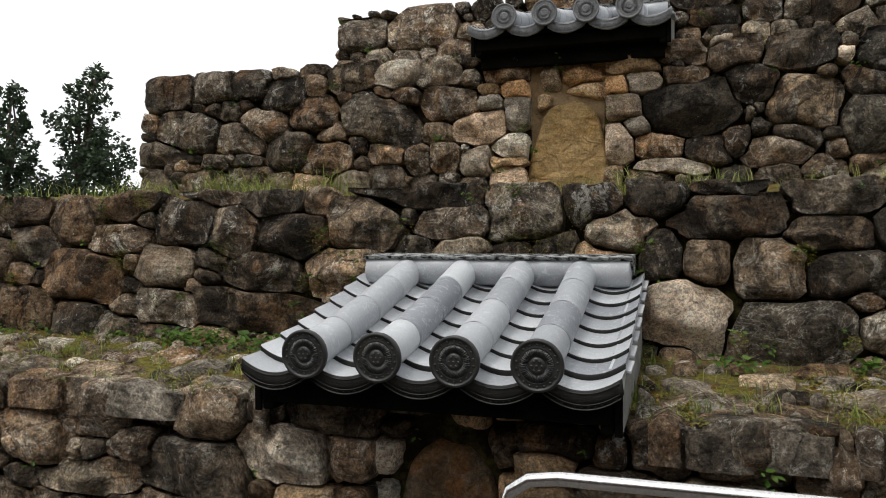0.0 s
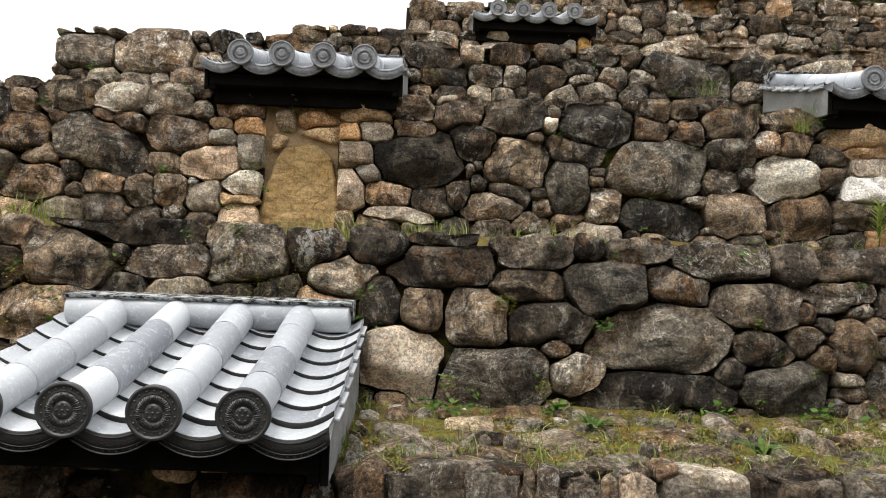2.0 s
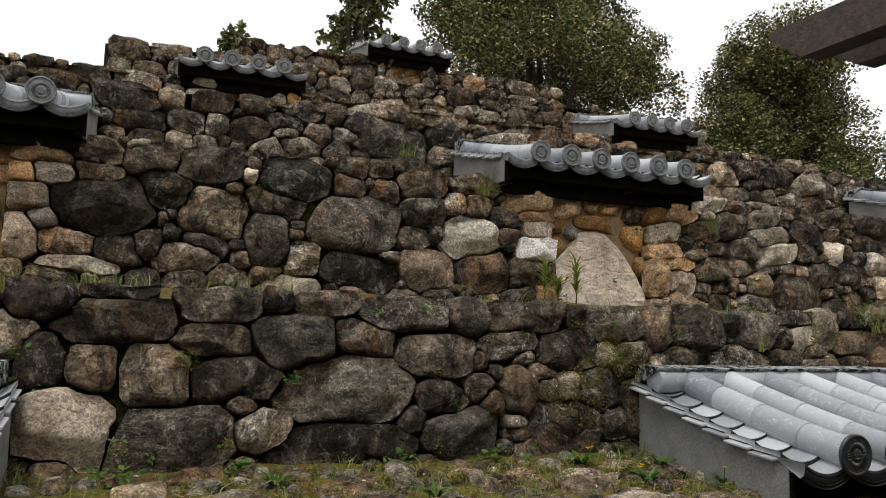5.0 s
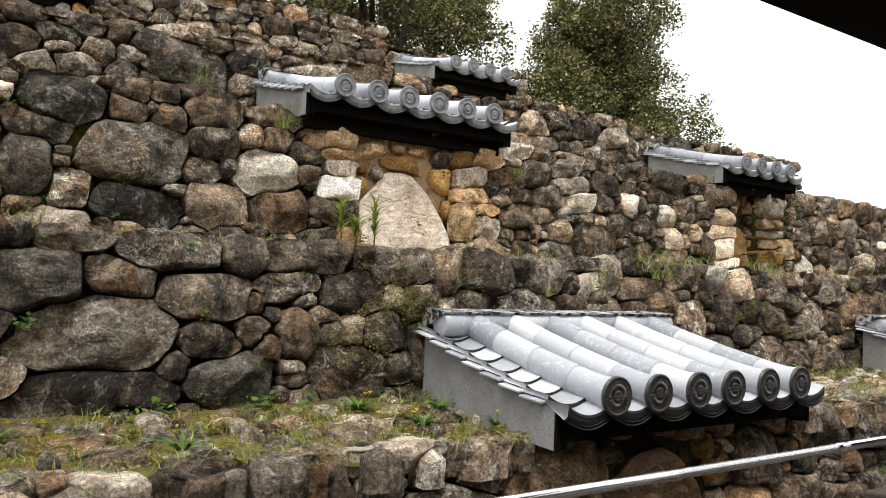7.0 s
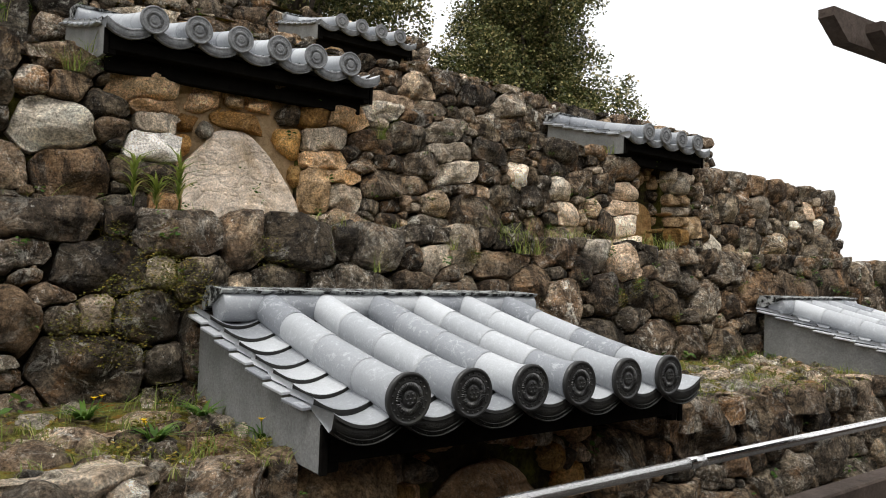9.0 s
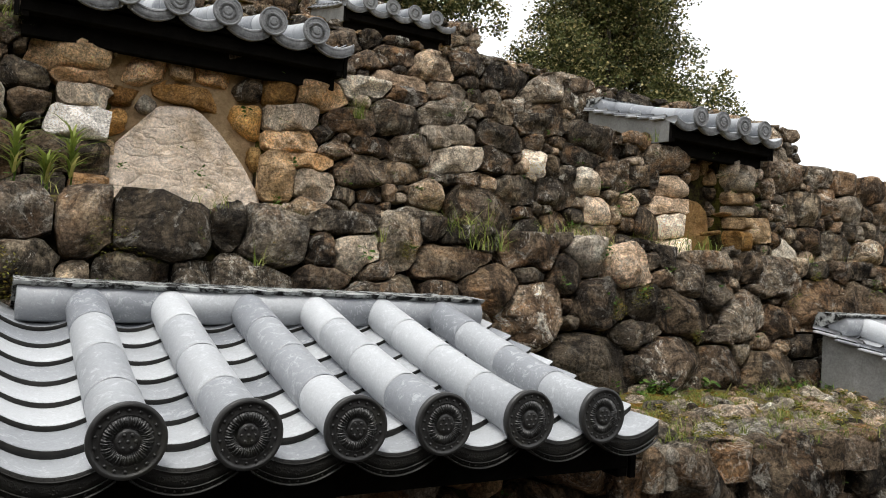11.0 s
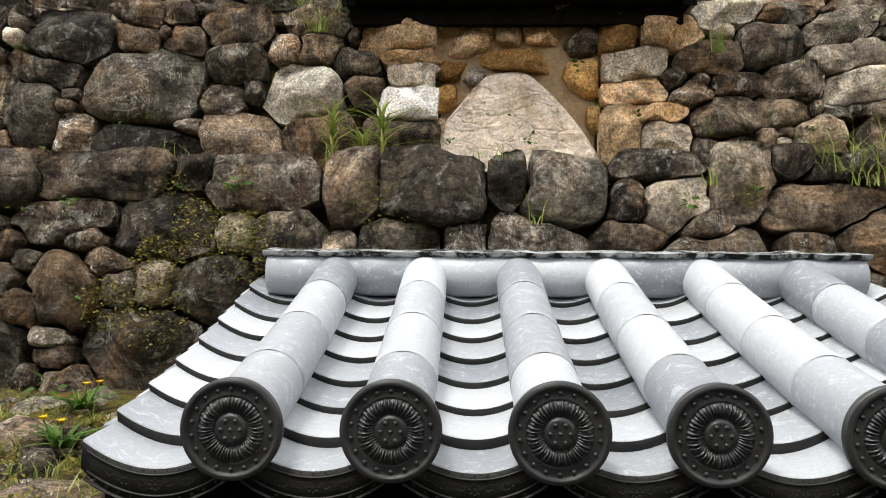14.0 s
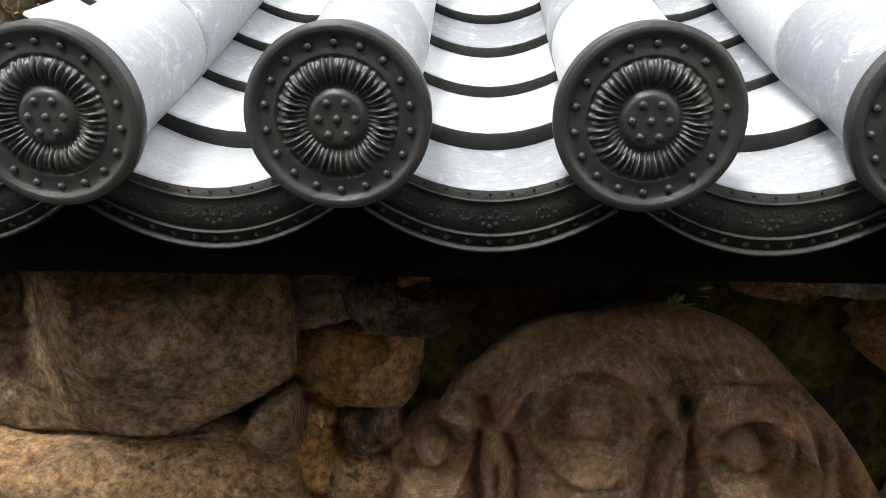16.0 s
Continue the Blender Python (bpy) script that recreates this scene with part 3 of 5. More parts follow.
BOULDERS_THIRD_C = [
    (0.06, 2.19, 0.57, 0.34, "k"), (0.47, 2.33, 0.31, 0.23), (0.76, 2.20, 0.43, 0.31, "b"), (1.13, 2.04, 0.28, 0.34, "k"), (1.33, 2.49, 0.47, 0.30, "k"),
    (1.78, 2.20, 0.68, 0.36, "k"), (1.78, 1.84, 0.54, 0.21, "k"), (0.60, 1.89, 0.36, 0.18), (1.21, 2.29, 0.36, 0.15), (0.73, 2.55, 0.40, 0.23),
    (0.17, 1.90, 0.22, 0.15), (0.36, 1.96, 0.15, 0.16), (2.35, 1.89, 0.39, 0.30), (2.69, 2.14, 0.42, 0.31, "p"), (2.80, 1.89, 0.40, 0.32, "b"),
    (2.28, 2.34, 0.30, 0.20), (2.19, 2.12, 0.26, 0.15), (1.40, 1.91, 0.21, 0.23), (2.32, 2.53, 0.35, 0.20, "b"), (0.71, 1.98, 0.23, 0.13),
    (-0.02, 2.58, 0.30, 0.13), (0.37, 2.55, 0.31, 0.15),
]
BOULDERS_THIRD_D = [
    (3.21, 2.50, 0.37, 0.20, "t"), (3.28, 2.38, 0.25, 0.09, "t"), (3.30, 2.26, 0.22, 0.13, "p"), (3.27, 2.10, 0.29, 0.19, "w"), (3.24, 1.92, 0.37, 0.18, "b"), (4.46, 2.50, 0.22, 0.19, "o"),
    (4.72, 2.52, 0.31, 0.17, "t"), (4.55, 2.32, 0.37, 0.18, "p"), (4.54, 2.17, 0.32, 0.14, "t"), (4.46, 1.94, 0.21, 0.30, "t"), (4.65, 2.05, 0.26, 0.10, "t"), (4.71, 1.90, 0.25, 0.18, "p"), (4.75, 2.24, 0.11, 0.12),
]
BOULDERS_THIRD_E = [
    (4.97, 2.36, 0.33, 0.17), (5.30, 2.43, 0.29, 0.22), (5.42, 2.23, 0.31, 0.21), (5.04, 2.02, 0.33, 0.21), (4.85, 2.15, 0.21, 0.11),
    (5.12, 2.21, 0.25, 0.11), (5.79, 2.21, 0.39, 0.19, "p"), (5.64, 2.34, 0.20, 0.17, "p"), (5.85, 2.38, 0.20, 0.14, "p"),
    (5.35, 2.06, 0.26, 0.15, "b"), (6.18, 2.24, 0.26, 0.18), (5.71, 2.55, 0.36, 0.16), (6.54, 2.27, 0.17, 0.18, "p"), (7.07, 2.20, 0.25, 0.21, "p"),
    (6.33, 2.03, 0.30, 0.20), (6.72, 2.05, 0.36, 0.18), (6.19, 2.44, 0.35, 0.18), (7.04, 2.37, 0.39, 0.15), (7.33, 2.27, 0.34, 0.23),
]
BOULDERS_GROUND = [
    (3.10, 0.55, 0.44, 0.25, "t"), (3.07, 0.27, 0.40, 0.27, "t"), (2.75, 0.66, 0.30, 0.20), (4.60, 0.50, 0.34, 0.30, "b"),
    (-2.72, 0.46, 0.32, 0.21, "b"), (-2.41, 0.64, 0.45, 0.26), (-2.09, 0.66, 0.18, 0.14), (-1.82, 0.66, 0.30, 0.24, "b"),
    (-1.58, 0.67, 0.17, 0.13, "b"), (-2.42, 0.32, 0.41, 0.14), (-2.20, 0.48, 0.19, 0.14), (-1.88, 0.39, 0.42, 0.22), (-1.47, 0.49, 0.39, 0.22, "p"),
    (-1.26, 0.65, 0.33, 0.12, "b"), (-1.18, 0.49, 0.21, 0.18, "b"), (-0.42, 0.64, 0.29, 0.10, "b"), (-0.47, 0.53, 0.18, 0.08, "t"),
    (-0.18, 0.61, 0.12, 0.11), (-0.03, 0.64, 0.23, 0.19), (0.24, 0.64, 0.29, 0.22), (-0.12, 0.77, 0.16, 0.09), (0.51, 0.60, 0.19, 0.16),
]

BOULDERS_THIRD_F = [
    (7.95, 2.48, 0.41, 0.24), (8.02, 2.26, 0.29, 0.19, "p"), (8.01, 2.08, 0.36, 0.12, "p"), (8.01, 1.89, 0.31, 0.21, "p"),
    (8.80, 2.46, 0.63, 0.25, "p"), (8.81, 2.24, 0.61, 0.10, "t"), (8.75, 2.08, 0.60, 0.11, "t"), (8.58, 1.89, 0.61, 0.22, "o"),
    (9.12, 1.96, 0.36, 0.21, "t"), (5.07, 2.66, 0.35, 0.16, "p"),
]
BOULDERS_GROUND_B = [
    (1.50, 0.67, 0.36, 0.17, "b"), (1.79, 0.67, 0.22, 0.18), (1.20, 0.68, 0.24, 0.15, "p"), (2.32, 0.72, 0.44, 0.13, "p"), (2.61, 0.70, 0.27, 0.12), (2.81, 0.69, 0.23, 0.11), (5.33, 0.60, 0.65, 0.26), (6.00, 0.59, 0.64, 0.32),
]

BOULDERS_FOURTH = [
    (2.33, 3.15, 0.69, 0.32, "k"), (2.91, 3.26, 0.34, 0.22), (3.47, 3.24, 0.48, 0.16), (1.87, 2.95, 0.23, 0.26), (2.01, 3.12, 0.32, 0.12),
    (1.71, 3.10, 0.23, 0.18), (1.55, 2.97, 0.31, 0.19), (1.26, 2.90, 0.30, 0.22), (1.10, 3.07, 0.30, 0.23, "b"), (0.84, 3.10, 0.18, 0.16),
    (0.60, 3.10, 0.29, 0.17), (0.25, 3.07, 0.34, 0.16), (0.32, 2.91, 0.25, 0.16), (0.54, 2.92, 0.22, 0.15), (0.75, 2.91, 0.18, 0.14),
    (5.79, 2.91, 0.45, 0.27, "p"), (6.14, 3.19, 0.41, 0.22), (6.53, 3.28, 0.36, 0.21), (5.84, 3.22, 0.39, 0.16), (6.99, 3.24, 0.55, 0.21), (7.35, 3.20, 0.41, 0.24),
    (2.49, 2.90, 0.37, 0.13), (1.42, 3.20, 0.23, 0.12),
]
BOULDERS_FIFTH = [
    (0.81, 3.88, 0.27, 0.17, "p"), (1.63, 3.97, 0.22, 0.16, "p"), (1.81, 3.98, 0.16, 0.14, "o"), (1.67, 3.80, 0.28, 0.14, "t"), (2.26, 3.88, 0.40, 0.25),
    (2.70, 3.95, 0.44, 0.23), (3.30, 3.70, 0.82, 0.25), (3.70, 3.96, 0.50, 0.24), (4.20, 3.90, 0.50, 0.20), (4.65, 3.86, 0.46, 0.22), (0.18, 3.95, 0.38, 0.22),
    (-0.30, 3.98, 0.36, 0.22), (6.28, 3.92, 0.26, 0.20, "t"), (6.27, 3.72, 0.28, 0.16, "p"), (7.12, 3.90, 0.30, 0.22, "o"), (7.12, 3.70, 0.30, 0.16, "t"),
]

COARSE = [(0.16, 500, 1.8), (0.12, 1200, 1.9), (0.09, 3000, 1.9), (0.06, 6000, 1.8), (0.04, 4000, 1.7), (0.028, 2000, 1.5)]
FINE = [(0.135, 900, 2.3), (0.11, 1600, 2.2), (0.08, 3000, 2.0), (0.052, 4000, 1.8), (0.034, 2500, 1.6)]


def tier_wall(key, label, heroes, sizes, seed, pick, k=18, rings=4):
    x0, x1, z0, z1, face, batter = TIERS[key]
    holes = niche_holes(key) if key in NICHE else []
    return rubble_wall("wall_" + key, label, x0, x1, z0, z1, face, batter, heroes, sizes, holes, seed, pick, k, rings, holes_core=holes, back=1.0)


tier_wall("ground", "low dry stone wall of dark mossy field stones", BOULDERS_GROUND + BOULDERS_GROUND_B, COARSE, 11, pick_ground, 30, 8)
tier_wall("second", "dry stone wall of large dark weathered boulders", BOULDERS_SECOND_A + BOULDERS_SECOND_B + BOULDERS_SECOND_C + BOULDERS_SECOND_D + BOULDERS_SECOND_E, COARSE, 12, None, 30, 8)
tier_wall("third", "dry stone wall of mixed dark and pale boulders", BOULDERS_THIRD_A + BOULDERS_THIRD_B + BOULDERS_THIRD_C + BOULDERS_THIRD_D + BOULDERS_THIRD_E + BOULDERS_THIRD_F, COARSE, 13, pick_third, 28, 6)
tier_wall("fourth", "upper dry stone wall of grey brown stones", BOULDERS_FOURTH, FINE, 14, None, 20, 5)
tier_wall("fifth", "upper dry stone wall with small tiled niches", BOULDERS_FIFTH, FINE, 15, pick_fifth, 18, 4)
tier_wall("sixth", "high dry stone wall of grey brown stones", [], FINE, 16, None, 14, 3)
tier_wall("seventh", "topmost dry stone wall of the stepped mound", [], FINE, 17, None, 14, 3)


# ---- terraces between the tiers ----
def terrace(name, label, x0, x1, y0, z0, y1, z1, step, rough):
    nx, ny = max(int((x1 - x0) / step), 2), max(int((y1 - y0) / step), 2)
    vs, fs = [], []
    for i in range(nx + 1):
        for j in range(ny + 1):
            x, y = x0 + (x1 - x0) * i / nx, y0 + (y1 - y0) * j / ny
            z = z0 + (z1 - z0) * j / ny + rough * (noise.noise((x * 3, y * 3, 1)) + 0.6 * noise.noise((x * 11, y * 11, 4)))
            vs.append((x, y, z))
    for i in range(nx):
        for j in range(ny):
            a = i * (ny + 1) + j
            fs.append((a, a + ny + 1, a + ny + 2, a + 1))
    return tagged(put(name, mesh_of(name, vs, fs, TURF)), label, "terrace", kind="structure")


lower_terrace = terrace("terrace_lower", "mossy lower terrace with flat paving stones and weeds", -7.1, 15.1, 2.71, 0.70, 3.68, 0.79, 0.045, 0.014)
terrace("terrace_second", "grassy terrace between stone walls", -5.7, 13.9, 3.82, 1.50, 5.42, 1.68, 0.12, 0.02)
terrace("terrace_third", "earth terrace between stone walls", -4.3, 12.7, 5.48, 2.56, 6.50, 2.72, 0.12, 0.02)
terrace("terrace_fourth", "earth terrace between upper stone walls", -3.0, 11.2, 6.54, 3.33, 8.50, 3.43, 0.15, 0.02)
terrace("terrace_fifth", "earth terrace between upper stone walls", -1.4, 9.7, 8.52, 4.05, 9.46, 4.14, 0.15, 0.02)
terrace("terrace_sixth", "earth terrace between upper stone walls", -0.15, 8.4, 9.50, 4.72, 11.12, 4.92, 0.15, 0.02)
terrace("terrace_top", "grassy top of the stepped mound", 1.4, 6.8, 11.15, 5.57, 14.0, 5.75, 0.25, 0.04)


def ground_sheet():
    vs = [(-400, -400, -0.06), (400, -400, -0.06), (400, 400, -0.06), (-400, 400, -0.06)]
    return tagged(put("ground", mesh_of("ground", vs, [(0, 1, 2, 3)], GRAVEL)), "grey gravel ground round the mound", "ground", kind="structure")


ground_sheet()


# ---- tiled niche roofs ----
PITCH = 0.28
DEPTH = 1.08


def roof_line(y):
    """Height of the roll's axis above the eave disc's middle."""
    s = max(y, 0) / DEPTH
    return 0.235 * s ** 1.25


def disc_mesh():
    """Round eave-end tile: rim, ring of beads, double lotus, raised seed pod with seven beads."""
    R = 0.082
    vs, fs = [], []
    na = 224
    radii = [0.0, 0.006, 0.012, 0.018, 0.0235, 0.0255, 0.0275, 0.030, 0.033, 0.036, 0.039, 0.042, 0.045, 0.048, 0.0505, 0.053, 0.0545, 0.056, 0.060, 0.066, 0.071, 0.0735, 0.0755, 0.079, 0.0815, 0.082]

    def height(r, t):
        if r < 0.0245:
            return 0.0065
        if r < 0.029:
            return 0.001
        if r < 0.0535:
            s = (r - 0.029) / 0.0245
            body = math.sin(math.pi * min(max(s, 0), 1)) ** 0.7 * 0.0110
            u = (t * 16 / (2 * math.pi)) % 1.0 - 0.5
            lobe = 0.30 + 0.70 * math.exp(-((abs(u) - 0.32) / 0.10) ** 2) + 0.45 * math.exp(-(u / 0.11) ** 2) * (s < 0.8)
            return body * lobe * 1.15
        if r < 0.0575:
            return 0.003
        if r < 0.0725:
            return 0.0012
        return 0.0068 if r < 0.0805 else 0.003

    for i, r in enumerate(radii):
        for k in range(na if i else 1):
            t = 2 * math.pi * k / na
            vs.append((r * math.cos(t), -height(r, t), r * math.sin(t)))
    for k in range(na):
        fs.append((0, 1 + (k + 1) % na, 1 + k))
    for i in range(1, len(radii) - 1):
        a, b = 1 + (i - 1) * na, 1 + i * na
        for k in range(na):
            l = (k + 1) % na
            fs.append((a + k, a + l, b + l, b + k))
    o = len(vs)
    last = 1 + (len(radii) - 2) * na
    for k in range(na):
        t = 2 * math.pi * k / na
        vs.append((R * math.cos(t), 0.014, R * math.sin(t)))
    for k in range(na):
        l = (k + 1) % na
        fs.append((last + k, last + l, o + l, o + k))

    def bead(x, z, r, base):
        o = len(vs)
        for j, (f, h) in enumerate(((1.0, 0.0), (0.85, 0.55), (0.5, 0.87))):
            for k in range(10):
                t = 2 * math.pi * k / 10
                vs.append((x + r * f * math.cos(t), -base - r * h, z + r * f * math.sin(t)))
        vs.append((x, -base - r, z))
        for j in range(2):
            for k in range(10):
                l = (k + 1) % 10
                fs.append((o + j * 10 + k, o + j * 10 + l, o + j * 10 + 10 + l, o + j * 10 + 10 + k))
        for k in range(10):
            fs.append((o + 20 + k, o + 20 + (k + 1) % 10, o + 30))

    for k in range(18):
        t = 2 * math.pi * (k + 0.5) / 18
        bead(0.0645 * math.cos(t), 0.0645 * math.sin(t), 0.0040, 0.001)
    bead(0, 0, 0.0042, 0.006)
    for k in range(6):
        t = 2 * math.pi * k / 6
        bead(0.0160 * math.cos(t), 0.0160 * math.sin(t), 0.0042, 0.006)
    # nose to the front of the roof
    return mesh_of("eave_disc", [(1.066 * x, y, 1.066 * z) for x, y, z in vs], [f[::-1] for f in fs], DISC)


def roll_mesh(y0, y1, r0, r1, flare=False):
    """One round cover tile, from its lower end to its upper end, slightly wider below, with a butt joint."""
    n = 14
    path, rad = [], []
    for i in range(n + 1):
        s = i / n
        y = y0 + (y1 - y0) * s
        path.append((0, y, roof_line(y) + 0.0))
        r = r0 + (r1 - r0) * s
        if flare:
            r += 0.0165 * max(0, 1 - s / 0.45) ** 2.2
        rad.append(r)
    path.insert(0, (0, y0 + 0.001, path[0][2]))
    rad.insert(0, rad[0] - 0.006)
    vs, fs = tube(path, rad, 32, False)
    return mesh_of("roll_tile", vs, fs, TILE)


SAG = 0.047


def pan_mesh(name, length, thick, eave=False):
    """One hollow pan tile: curved sheet with a black lower edge; the eave one has a deep drop face with beads and
    scrolls.
    """
    nu = 14
    vs, fs, idx = [], [], []
    half = 0.128

    def arc(u):
        return SAG * (u / half) ** 2

    rows = [0.0, 0.006, length * 0.5, length]
    for j, y in enumerate(rows):
        for i in range(nu + 1):
            u = -half + 2 * half * i / nu
            vs.append((u, y, arc(u) - (0.003 if j == 0 else 0)))
    for j in range(len(rows) - 1):
        for i in range(nu):
            a = j * (nu + 1) + i
            fs.append((a, a + 1, a + nu + 2, a + nu + 1))
            idx.append(0)
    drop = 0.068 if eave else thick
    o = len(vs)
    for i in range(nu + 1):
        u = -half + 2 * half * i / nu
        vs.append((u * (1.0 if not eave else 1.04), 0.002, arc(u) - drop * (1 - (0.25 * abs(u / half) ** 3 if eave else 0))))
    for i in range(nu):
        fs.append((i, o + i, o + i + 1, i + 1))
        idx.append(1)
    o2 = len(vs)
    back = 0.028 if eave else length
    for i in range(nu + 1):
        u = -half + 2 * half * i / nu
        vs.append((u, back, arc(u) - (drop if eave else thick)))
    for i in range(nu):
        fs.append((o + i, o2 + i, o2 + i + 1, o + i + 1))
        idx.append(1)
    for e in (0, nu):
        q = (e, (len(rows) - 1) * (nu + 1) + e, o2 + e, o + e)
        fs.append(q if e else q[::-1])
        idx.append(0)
    if eave:
        def ridge(u0, u1, f, w, h):
            steps = max(int((u1 - u0) / 0.012), 1)
            for s in range(steps):
                ua, ub = u0 + (u1 - u0) * s / steps, u0 + (u1 - u0) * (s + 1) / steps
                p = len(vs)
                for u in (ua, ub):
                    zc = arc(u) - drop * f
                    vs.extend([(u, 0.002, zc - w), (u, 0.002 - h, zc - w * 0.4), (u, 0.002 - h, zc + w * 0.4), (u, 0.002, zc + w)])
                for m in range(3):
                    fs.append((p + m, p + 4 + m, p + 5 + m, p + 1 + m))
                    idx.append(1)

        ridge(-0.12, 0.12, 0.20, 0.0018, 0.005)
        ridge(-0.12, 0.12, 0.74, 0.0018, 0.005)
        ridge(-0.125, 0.125, 0.97, 0.0030, 0.007)

        def knob(u, f, r):
            zc = arc(u) - drop * f
            p = len(vs)
            for k in range(6):
                t = math.pi * k / 3
                vs.append((u + r * math.cos(t), 0.002, zc + r * math.sin(t)))
            vs.append((u, 0.002 - r, zc))
            for k in range(6):
                fs.append((p + k, p + 6, p + (k + 1) % 6))
                idx.append(1)

        for k in range(-5, 6):
            knob(k * 0.0215, 0.10, 0.0036)
            knob(k * 0.0215, 0.86, 0.0042)
        for side in (-1, 1):
            for c in range(3):
                uc = side * (0.026 + c * 0.029)
                for k in range(9):
                    t = 0.6 + k * 0.62
                    r = 0.0125 - 0.0011 * k
                    knob(uc + side * r * math.cos(t), 0.47 + (1 if c % 2 else -1) * r * math.sin(t) / drop * 0.7, 0.0034)
        for k in range(8):
            t = math.pi * k / 4
            knob(0.009 * math.cos(t), 0.47 + 0.009 * math.sin(t) / drop, 0.0038)
        knob(0, 0.47, 0.004)
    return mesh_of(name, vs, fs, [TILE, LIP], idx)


ROWS_PAN = 8
STEP = 0.150
DISC_ME = disc_mesh()
ROLLS_ME = [roll_mesh(0.012, 0.255, 0.0695, 0.0685, True), roll_mesh(0.258, 0.535, 0.0698, 0.0682), roll_mesh(0.538, 0.815, 0.0695, 0.068), roll_mesh(0.818, 1.10, 0.0693, 0.068)]
PAN_ME = pan_mesh("pan_tile", 0.19, 0.024)
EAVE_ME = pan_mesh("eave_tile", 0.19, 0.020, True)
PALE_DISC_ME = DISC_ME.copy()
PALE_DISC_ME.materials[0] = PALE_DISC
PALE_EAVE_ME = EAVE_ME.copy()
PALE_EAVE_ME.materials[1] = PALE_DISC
SIDE_ME = box_mesh("side_tile", -0.045, 0.03, 0.0, 0.15, -0.005, 0.006, TILE, 0.002)
SIDE_ME.materials.append(LIP)


def gable_mesh(name, foot):
    """Rendered side wall of a niche roof, under the rising tiles."""
    ys = [0.115 + i * (1.17 - 0.115) / 10 for i in range(11)]
    vs, fs = [], []
    for x in (-0.011, 0.011):
        for y in ys:
            vs.append((x, y, foot(y)))
            vs.append((x, y, roof_line(y) - 0.072))
    n = len(ys) * 2
    for i in range(len(ys) - 1):
        a = 2 * i
        fs.append((a, a + 1, a + 3, a + 2))
        fs.append((n + a, n + a + 2, n + a + 3, n + a + 1))
        fs.append((a + 1, n + a + 1, n + a + 3, a + 3))
        fs.append((a, a + 2, n + a + 2, n + a))
    fs.append((0, n, n + 1, 1))
    fs.append((n - 2, n - 1, 2 * n - 1, 2 * n - 2))
    return mesh_of(name, vs, fs, CEMENT, smooth=False)


GABLE_ME = gable_mesh("gable_panel", lambda y: -0.24 + 0.03 * y)


